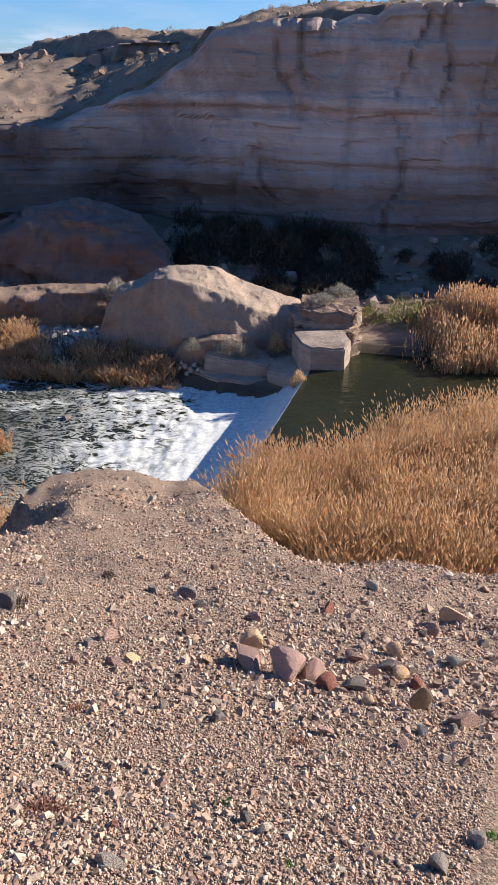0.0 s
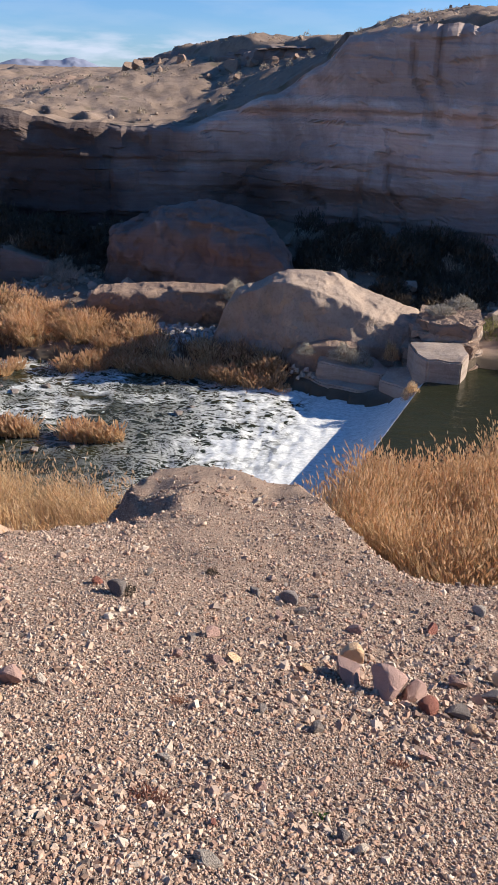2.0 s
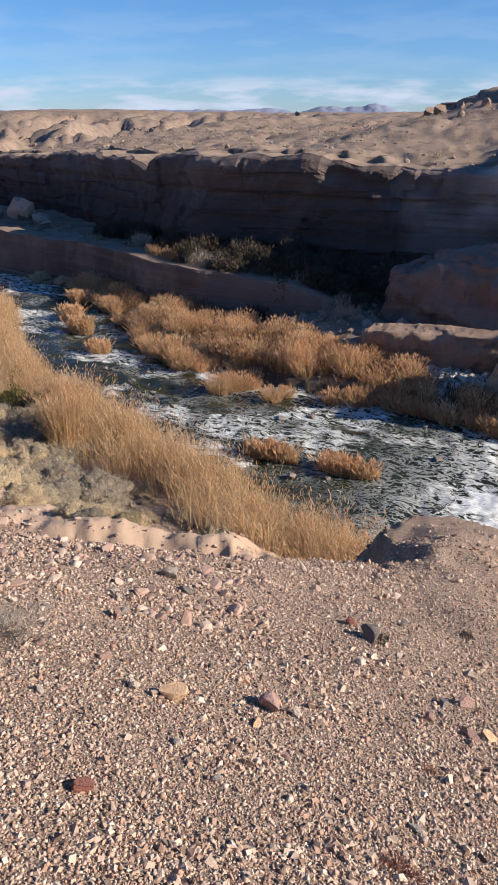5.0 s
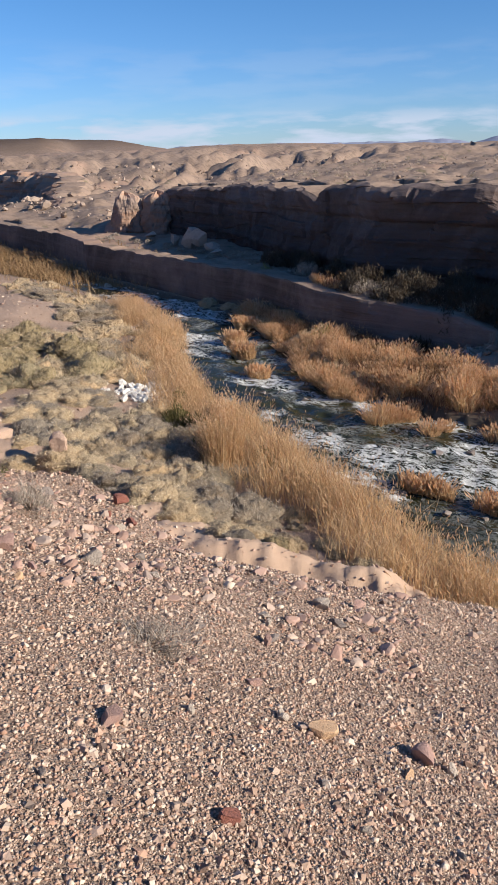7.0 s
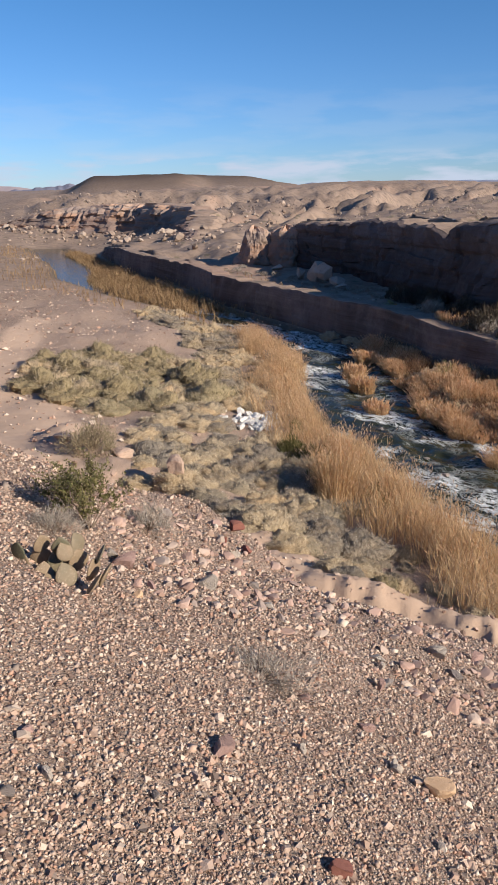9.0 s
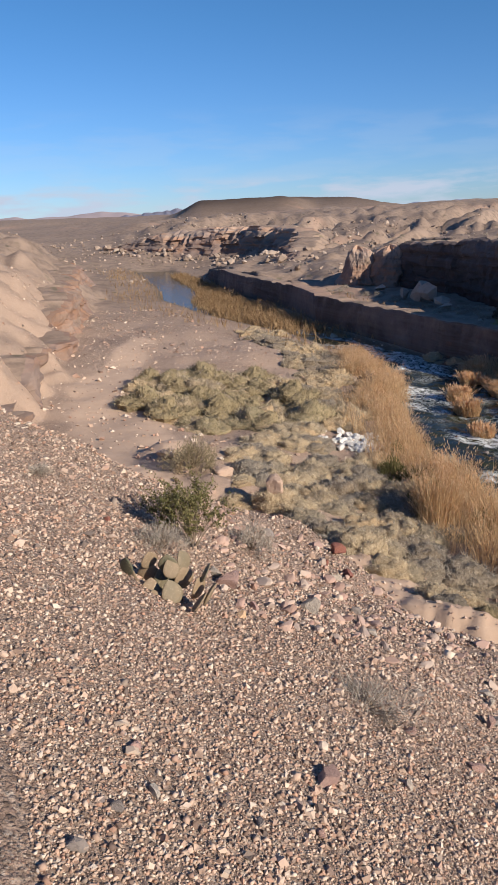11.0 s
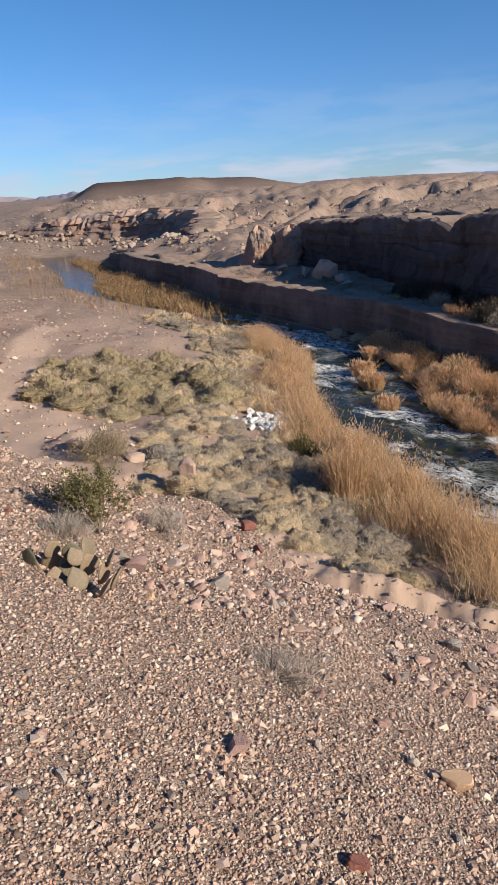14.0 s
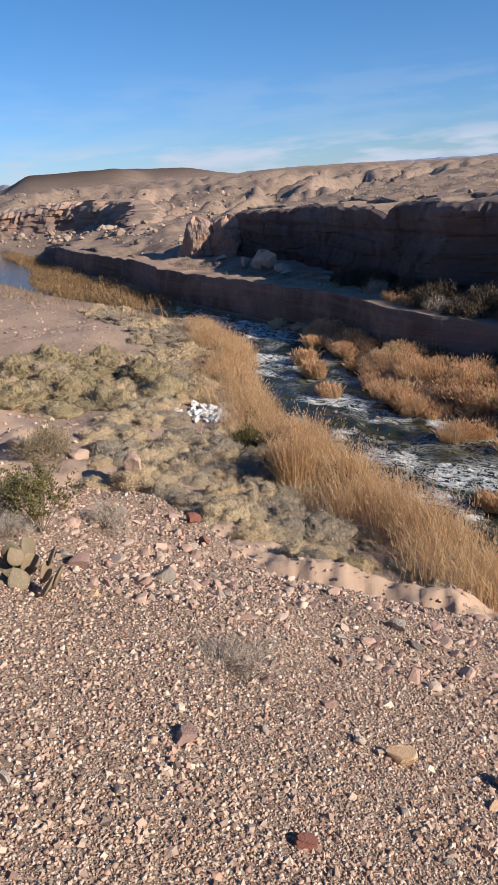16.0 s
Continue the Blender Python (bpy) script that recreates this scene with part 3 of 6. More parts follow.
def ground_height(x, y):
    """The height of the ground, and how sandy, far, dark and wet it is."""
    x, y = np.asarray(x, float), np.asarray(y, float)
    r, az = np.hypot(x, y), np.degrees(np.arctan2(-x, y))
    d_near, d_far = line_distance(x, y, NEAR_EDGE), line_distance(x, y, FAR_EDGE)
    water = inside(x, y, RIVER)
    mid_x = [(a[0] + b[0]) / 2 for a, b in zip(NEAR_EDGE, FAR_EDGE)][::-1]
    mid_y = [(a[1] + b[1]) / 2 for a, b in zip(NEAR_EDGE, FAR_EDGE)][::-1]
    over = y > np.interp(x, [-260] + mid_x, [110] + mid_y)
    d = np.where(over, d_far, d_near)
    pool = 1.2 * smooth(0.0, 1.2, x - 0.31 * (y - 17.2) + 0.1)
    z = np.empty(x.shape)
    z[over] = beyond(x[over], y[over], d_far[over]) + pool[over] * smooth(9, 2, d_far[over])
    z[~over] = near_height(x[~over], y[~over], r[~over], az[~over], d_near[~over]) + 0
    z[~over] = smax(z[~over], terrace(x[~over], y[~over], d_near[~over]) + pool[~over], 0.6)
    # past the river's last bend the two sides run into each other
    west = (x < -128) & ~water
    if west.any():
        wx, wy = x[west], y[west]
        mid = np.interp(wx, [-260] + mid_x, [110] + mid_y)
        reach = 1.0 + 24 * smooth(-128, -165, wx)
        share = smooth(-1, 1, (wy - mid) / reach)
        far_z = beyond(wx, wy, d_far[west])
        near_z = smax(near_height(wx, wy, r[west], az[west], d_near[west]), terrace(wx, wy, d_near[west]), 0.6)
        z[west] = far_z * share + near_z * (1 - share)
    z = np.where(water, pool - 0.15 - 0.9 * smooth(0, 1.6, d), z)
    # the wide land
    wide = smooth(170, 420, r)
    plain = 5.5 + 4.0 * fbm(x / 260, y / 260, seed=31) + 1.2 * fbm(x / 60, y / 60, seed=32)
    plain = plain + 5.0 * smooth(60, 20, az) * smooth(-60, -20, az)
    z = z * (1 - wide) + plain * wide
    mr, ma = r - 900, (az - 58.7)
    mesa = smooth(5.9, 2.7, np.abs(ma)) * smooth(330, 150, np.abs(mr))
    mesa2 = smooth(9.5, 3.0, np.abs(ma + 4.6)) * smooth(330, 120, np.abs(mr - 60))
    dark = np.maximum(mesa, mesa2 * 0.8)
    z = z + 18.5 * mesa + np.maximum(0, 17 * mesa2 - 17 * mesa * mesa2)
    sand = smooth(0.15, 0.6, fbm(x / 5, y / 5, seed=41) + 0.3) * smooth(9, 14, r) * smooth(24, 40, az) * (1 - wide)
    sand = 0.35 * sand
    wash = line_distance(x + 0.5 * fbm(x / 2, y / 2, seed=42), y + 0.5 * fbm(x / 2, y / 2, seed=43), [(-22, 9.4), (-29.5, 12.1), (-36.2, 13.8), (-43.6, 15.5), (-51, 20.4), (-60, 25.4)])
    sand = np.maximum(sand, 0.95 * smooth(1.0, 0.55, wash / np.interp(-x, [22, 30, 40, 60], [1.6, 3.0, 2.8, 1.1])))
    sand = np.maximum(sand, 0.85 * smooth(2.6, 1.6, line_distance(x, y, [(-13.6, 10.6), (-11.6, 12.0), (-9.6, 12.7), (-8.0, 13.6)]) + 0.9 * fbm(x / 1.3, y / 1.3, seed=44)))
    sand = np.where(over, 0.25, sand)
    is_far = np.where(over, smooth(0, 3, d), smooth(60, 110, r))
    wet = np.where(water, 1.0, smooth(1.2, 0.2, d) * 0.9)
    return z, sand, is_far, dark, wet


class Lookup:
    """Heights read off a fine table, for placing single things."""

    def __init__(self, x0, x1, y0, y1, step):
        self.x0, self.y0, self.step = x0, y0, step
        gx, gy = np.meshgrid(np.arange(x0, x1, step), np.arange(y0, y1, step))
        self.z = ground_height(gx.ravel(), gy.ravel())[0].reshape(gx.shape)

    def at(self, x, y):
        u, v = (x - self.x0) / self.step, (y - self.y0) / self.step
        i, j = int(u), int(v)
        if not (0 <= i < self.z.shape[1] - 1 and 0 <= j < self.z.shape[0] - 1):
            return None
        u, v = u - i, v - j
        return float((self.z[j, i] * (1 - u) + self.z[j, i + 1] * u) * (1 - v) + (self.z[j + 1, i] * (1 - u) + self.z[j + 1, i + 1] * u) * v)


LOOKUPS = [Lookup(-9, 5, 0, 13, 0.06), Lookup(-75, 25, 0, 110, 0.4)]


def height(x, y):
    for table in LOOKUPS:
        z = table.at(x, y)
        if z is not None:
            return z
    return float(ground_height(np.array([x]), np.array([y]))[0][0])


def build_ground():
    az = np.concatenate([np.arange(-180, -30, 4), np.arange(-28, 84, 0.29), np.arange(86, 180, 4)])
    r = np.concatenate([[0.05], np.geomspace(0.35, 14, 165)[:-1], np.geomspace(14, 140, 210)[:-1], np.geomspace(140, 4600, 110)])
    a, rr = np.meshgrid(np.radians(np.r_[az, -180]), r)
    x, y = -np.sin(a) * rr, np.cos(a) * rr
    z, sand, is_far, dark, wet = ground_height(x.ravel(), y.ravel())
    me = raw_mesh("ground", np.stack([x.ravel(), y.ravel(), z], -1), grid_faces(len(r), len(az) + 1)[:, ::-1], [GROUND],
                  attrs={"sand": sand, "far": is_far, "dark": dark, "wet": wet})
    tagged(new("ground", me), "pinkish-brown stony desert ground with sand and gravel", "ground", kind="structure")


def build_cliff(name, line, mat, foot_drop, label, rows=60, step=0.28, ledge=0.35, rough=0.5, seed=50, lean=0.08, block=0.0, lip=(0.7, 2.0, 3.6, 5.0), hollow=None, rounding=0.45, notch=1.0, shade_tone=None):
    """A rock wall along a line of x, y, top: beds stand out and in, and the top edge is worn back."""
    total = sum(math.hypot(b[0] - a[0], b[1] - a[1]) for a, b in zip(line[:-1], line[1:]))
    p, s = along(line, int(total / step))
    n = np.gradient(p[:, :2], axis=0)
    n = np.stack([n[:, 1], -n[:, 0]], -1)
    n /= np.hypot(*n.T)[:, None]
    if n[len(n) // 2] @ p[len(p) // 2, :2] > 0:
        n = -n
    base = ground_height(p[:, 0] + 1.0 * n[:, 0], p[:, 1] + 1.0 * n[:, 1])[0] - foot_drop
    edge = p[:, 2] + 0.22 + 0.16 * notch * fbm(s / 1.6, 0 * s, seed=seed) - 0.3 * notch * smooth(0.35, 0.8, fbm(s / 3.3, 0 * s + 9, seed=seed + 1))
    v = np.linspace(0, 1, rows)[:, None]
    z = base + (edge - base) * v
    x, y = p[:, 0] + 0 * v, p[:, 1] + 0 * v
    hard = value_noise(z / 0.55 + 0.25 * value_noise(x / 9, y / 9, seed=seed + 2), 0 * z, seed=seed + 3)
    thick = value_noise(z / 2.1, x / 30, y / 30, seed=seed + 4)
    big = fbm(x / 7, y / 7, z / 9, seed=seed + 5, octaves=3)
    small = fbm(x / 1.4, y / 1.4, z / 0.9, seed=seed + 6, octaves=4)
    cracks = np.abs(value_noise(s / 2.4 + 0.3 * value_noise(s / 1.1, z / 2, seed=seed + 8), z / 14, seed=seed + 7))
    out = rough * 1.3 * big + 0.25 * rough * small + ledge * 0.35 * np.sign(hard) * np.abs(hard) ** 0.5 + ledge * thick - 0.6 * rough * smooth(0.12, 0.0, cracks)
    if block:
        bed_no = np.floor(z / 1.15 + 0.5 * value_noise(s / 6, 0 * s, seed=seed + 9))
        cell = hash3(np.floor(s / 2.3 + 0.37 * bed_no + 0.4 * value_noise(s / 1.5, z / 1.5, seed=seed + 11)).astype(np.int64), bed_no.astype(np.int64), 0 * z.astype(np.int64), seed)
        out = out + block * (cell - 0.5)
    out = out - lean * (z - base) * 1.0 - rounding * smooth(0.95, 1.0, v) ** 2
    if hollow:
        out = out - hollow[2] * np.exp(-(((x - hollow[0]) / hollow[1]) ** 2)) * smooth(hollow[3] * 1.5, hollow[3] * 0.6, z - base - 0.8 * big)
    x, y = x + n[:, 0] * out, y + n[:, 1] * out
    # the top runs back under the upland's edge
    back = list(zip(lip, (0.04, 0.03, 0.0, -0.8)))
    xs, ys, zs = [x], [y], [z]
    for far, up in back:
        xs.append((x[-1] - n[:, 0] * far)[None]), ys.append((y[-1] - n[:, 1] * far)[None]), zs.append((z[-1] + up)[None])
    x, y, z = np.concatenate(xs), np.concatenate(ys), np.concatenate(zs)
    which = np.repeat(np.arange(x.shape[0] - 1) >= rows - 1, x.shape[1] - 1)
    ones = np.ones(x.size)
    # deeper shade is painted into the wall's colour between these two places
    shade_mix = smooth(*shade_tone, x + 5 * fbm(x / 6, z / 5, seed=seed + 12)).ravel() if shade_tone else 0 * ones
    me = raw_mesh(name, np.stack([x, y, z], -1).reshape(-1, 3), grid_faces(*x.shape), [mat, GROUND], shade=False, which=which, attrs={"far": ones, "sand": 0.25 * ones, "dark": 0 * ones, "wet": 0 * ones, "shade_tone": shade_mix})
    return tagged(new(name, me), label, "cliff", kind="structure")


def build_water():
    """One sheet from the still pool over the weir and down the rapids."""
    pairs = np.array([(*a, *b) for a, b in zip(NEAR_EDGE, FAR_EDGE)], float)
    mid = (pairs[:, :2] + pairs[:, 2:]) / 2
    d = np.r_[0, np.cumsum(np.hypot(*np.diff(mid, axis=0).T))]
    crest, toe = d[4], d[5]
    s = np.unique(np.concatenate([np.linspace(0, d[3], 60), np.linspace(d[3], d[5] + 2, 120), np.linspace(d[5] + 2, d[14], 420), np.linspace(d[14], d[-1], 100)]))
    e = np.stack([np.interp(s, d, pairs[:, k]) for k in range(4)], -1)
    w = np.linspace(-0.06, 1.06, 76)[:, None]
    x, y = e[:, 0] + (e[:, 2] - e[:, 0]) * w, e[:, 1] + (e[:, 3] - e[:, 1]) * w
    fall = np.clip((s - crest) / (toe - crest), 0, 1)
    z = np.where(s < crest, 1.24, 1.24 * (1 - fall) ** 2.6) + 0 * w
    run = np.clip(s - toe, 0, None)
    churn = smooth(-1.0, 1.5, s - toe) * np.exp(-run / 6.5)
    wave = 0.045 * fbm(x / 0.7, y / 0.7, seed=61) * (0.15 + smooth(0, 2, run) * smooth(0, 1, s - crest)) * smooth(95, 40, s - crest)
    wave = wave + 0.05 * churn * fbm(x / 0.25, y / 0.35, seed=62) + 0.075 * smooth(5, 11, run) * smooth(90, 45, run) * fbm(x / 1.7, y / 1.2, seed=64)
    rapid = smooth(0.0, 0.9, fbm(x / 3.6, y / 2.4, seed=63) + 0.30) * smooth(1, 6, run) * smooth(95, 45, run)
    foam = np.where(s > crest, np.maximum((0.9 + 0.25 * smooth(0.0, 0.25, fall)) * (run <= 0), 0), 0) + 0 * w
    foam = np.maximum(foam, (1.08 * np.exp(-np.clip(run - 0.8, 0, None) / 4.2) * (1.0 + 0.25 * value_noise(x / 2, y / 2, seed=66))) * (run > 0))
    foam = np.maximum(foam, 0.57 * rapid)
    foam = np.maximum(foam, (0.20 + 0.16 * value_noise(x / 1.6, y / 1.1, seed=67)) * smooth(2, 8, run) * smooth(95, 50, run))
    foam = np.maximum(foam, 0.05 * (s < crest) * smooth(2.2, 1.2, np.abs(y - 22.5 - 0.16 * x)))
    me = raw_mesh("river_water", np.stack([x, y, z + wave], -1).reshape(-1, 3), grid_faces(*x.shape)[:, ::-1], [WATER], attrs={"foam": foam.ravel()})
    tagged(new("river_water", me), "dark green river water breaking into white rapids below a weir", "river", kind="structure")


build_ground()
build_cliff("cliff_far", CLIFF_LINE, CLIFF, 1.0, "tall layered sandstone cliff in shade across the river", rows=100, step=0.26, seed=50, block=0.42, ledge=0.5, rough=0.6, hollow=(-0.5, 3.8, 1.5, 3.0), shade_tone=(-1, -15))
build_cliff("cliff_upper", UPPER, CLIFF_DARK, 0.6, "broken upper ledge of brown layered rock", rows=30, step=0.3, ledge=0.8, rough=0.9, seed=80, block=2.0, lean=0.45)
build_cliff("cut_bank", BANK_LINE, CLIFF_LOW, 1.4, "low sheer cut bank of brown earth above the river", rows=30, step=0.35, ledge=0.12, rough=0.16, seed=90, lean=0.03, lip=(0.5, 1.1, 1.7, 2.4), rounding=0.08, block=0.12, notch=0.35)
build_water()

OUTCROP = [(-98, 67, 3.6), (-112, 74, 6.0), (-126, 80, 7.8), (-142, 83, 8.2), (-154, 80, 8.0), (-166, 75, 7.2), (-176, 72, 5.0), (-184, 70, 3.0)]
build_cliff("outcrop", OUTCROP, BLUFF_ROCK, 1.0, "broken blocky rock outcrop above the river's far bend", rows=26, step=0.6, ledge=0.7, rough=1.0, seed=110, lean=0.95, block=1.3)

BLUFF = [(-21, 3.6, 3.8), (-25, 5.8, 4.1), (-28.5, 7.4, 3.8), (-33, 9.4, 2.8), (-38, 10.8, 2.6), (-42, 12.6, 3.7), (-47, 14.8, 3.2), (-52, 17, 2.6), (-60, 19.5, 2.9), (-68, 22.8, 4.3), (-75, 25.6, 4.6), (-82, 28.5, 4.1), (-100, 36, 4.1), (-115, 41, 3.7), (-130, 45, 4.1)]
build_cliff("bluff", BLUFF, BLUFF_ROCK, 0.8, "low crumbling bluff of orange and tan earth", rows=26, step=0.35, ledge=0.5, rough=1.1, seed=160, lean=0.4, block=0.5)

# ---- reeds ----
def reed_bed(name, x, y, tall, label, wide=0.02, plume=0.75, lean=0.12, base=None, head=1.0, mats=None, vary=(0.65, 1.12), splay=None):
    """A stand of dry reeds: bent stalks with a few leaves and feathery heads."""
    n = len(x)
    z = ground_height(x, y)[0] if base is None else base
    h = np.maximum(tall, 0.25) * rng.uniform(*vary, n)
    turn, tip = rng.uniform(0, 2 * np.pi, n), np.stack([rng.normal(-0.25, 1, n), rng.normal(-0.1, 1, n)], -1) * lean * h[:, None]
    if splay is not None:
        tip = tip + splay * h[:, None]
    side = np.stack([np.cos(turn), np.sin(turn), 0 * turn], -1)
    root = np.stack([x, y, z - 0.05], -1)
    bend = np.concatenate([tip * 0.35, 0.55 * h[:, None]], -1)
    top = np.concatenate([tip, h[:, None]], -1)
    w = wide * rng.uniform(0.7, 1.3, (n, 1))
    vs, fs, which, at = [], [], [], 0

    def add(points, faces, m):
        nonlocal at
        k = points.shape[1]
        vs.append(points.reshape(-1, 3))
        for f in faces:
            fs.append(np.arange(len(points))[:, None] * k + at + np.array(f))
            which.append(np.full(len(points), m))
        at += len(points) * k

    add(np.stack([root - side * w, root + side * w, root + bend + side * w * 0.8, root + bend - side * w * 0.8, root + top], 1), [(0, 1, 2), (0, 2, 3), (3, 2, 4)], 0)
    for share in (0.45, 0.72):
        ang = rng.uniform(0, 2 * np.pi, n)
        away = np.stack([np.cos(ang), np.sin(ang), rng.uniform(0.3, 1.3, n)], -1)
        at0 = root + top * share * 0.9 + np.concatenate([0 * tip, np.zeros((n, 1))], -1)
        across = np.stack([-np.sin(ang), np.cos(ang), 0 * ang], -1) * w * 1.1
        length = rng.uniform(0.14, 0.26, (n, 1)) * h[:, None]
        add(np.stack([at0 - across, at0 + across, at0 + away * length], 1), [(0, 1, 2)], 0)
    some = rng.random(n) < plume
    t, m = (root + top)[some], some.sum()
    ph = rng.uniform(0.15, 0.26, m)[:, None] * head
    up = np.concatenate([tip[some] / h[some][:, None] * 1.5, np.ones((m, 1))], -1)
    pw = ph * 0.16
    for s in (side[some], np.stack([-side[some][:, 1], side[some][:, 0], 0 * turn[some]], -1)):
        add(np.stack([t - up * ph * 0.2, t + up * ph * 0.4 + s * pw, t + up * ph, t + up * ph * 0.3 - s * pw], 1), [(0, 1, 2), (0, 2, 3)], 1)
    me = raw_mesh(name, np.concatenate(vs), np.concatenate(fs), mats or [STALK, PLUME], shade=False, which=np.concatenate(which))
    return tagged(new(name, me), label, "reeds", kind="stuff")


def scatter(count, box, keep):
    """Even random places in a box for which keep(x, y) gives a share over a random number."""
    x, y = rng.uniform(box[0], box[1], count), rng.uniform(box[2], box[3], count)
    ok = keep(x, y) > rng.random(count)
    return x[ok], y[ok]


def clump(x, y, size, seed):
    return 0.5 + 0.6 * fbm(x / size, y / size, seed=seed, octaves=3)


def mounds(x, y, size, seed):
    """Heights of 0 to 1 that swell into rounded clumps with creases between."""
    wx, wy = x + 0.3 * size * value_noise(x / size, y / size, seed=seed + 3), y + 0.3 * size * value_noise(x / size, y / size, seed=seed + 4)
    return np.clip(1.5 * np.abs(value_noise(wx / size, wy / size, seed=seed)), 0, 1) ** 0.75 * (0.85 + 0.3 * value_noise(x / size / 2.5, y / size / 2.5, seed=seed + 1))


def pool_reeds():
    def keep(x, y):
        back = np.interp(x, [-1.5, 0.0, 1.0, 3, 5, 8, 30], [15.5, 17.8, 18.3, 19.0, 21.0, 22.6, 24.5])
        side = smooth(-0.5, 0.2, x + 0.25 - 0.18 * np.clip(y - 16, 0, 9) + 0.4 * value_noise(x, y, seed=70))
        return smooth(back + 0.3, back - 0.5, y) * side * np.clip(clump(x, y, 1.6, 71) + 0.65, 0.45, 1)

    x, y = scatter(80000, (-1.5, 13, 9.5, 25), keep)
    z = ground_height(x, y)[0]
    ok = z < 2.1
    x, y, z = x[ok], y[ok], np.maximum(z[ok], 0.65)
    reed_bed("reed_bed", x, y, 1.15 + 0.5 * mounds(x, y, 1.3, 72) + 0.2 * fbm(x / 2.0, y / 2.0, seed=72), "dense golden-brown dry reeds beside the still pool", base=z, wide=0.0095, plume=0.95, head=0.56, lean=0.2, vary=(0.55, 1.15))


def near_reeds():
    def keep(x, y):
        d = line_distance(x, y, NEAR_EDGE)
        land = ~inside(x, y, RIVER)
        wide = np.interp(x, [-60, -40, -26, -16, -10, -4], [3.4, 2.8, 2.8, 2.9, 3.3, 3.3])
        wide = wide * (1.1 + 0.5 * fbm(x / 2.6, y / 2.6, seed=73))
        return np.where(land, smooth(wide, wide * 0.55, d), smooth(0.7, 0.1, d)) * smooth(0.275, 0.30, -x / np.maximum(y, 1) + 0.012 * value_noise(x, y, seed=69)) * np.clip(2.2 * mounds(x, y, 1.8, 75) + 0.05, 0.15, 1)

    x, y = scatter(190000, (-46, -1.8, 11.5, 41), keep)
    ok = ground_height(x, y)[0] < 1.5
    x, y = x[ok], y[ok]
    reed_bed("reed_bed", x, y, (0.8 + 1.5 * mounds(x, y, 1.8, 75) + 0.3 * fbm(x / 4, y / 4, seed=85)) * np.interp(x, [-40, -22, -14], [0.62, 0.74, 1.0]), "tall golden dry reeds along the river's near bank", wide=0.0085, plume=0.5, lean=0.3, head=0.5, vary=(0.55, 1.12))
    x, y = scatter(7000, (-150, -46, 34, 64), lambda x, y: np.where(~inside(x, y, RIVER), smooth(9, 5, line_distance(x, y, NEAR_EDGE)), 0) * np.clip(1.6 * clump(x, y, 4, 76) - 0.1, 0, 1))
    reed_bed("reed_bed", x, y, 0.35 + 0.75 * mounds(x, y, 2.2, 77), "brown dry reeds and brush along the winding river", wide=0.03, plume=0.2, lean=0.35, mats=[BROWN_REED, BROWN_REED])


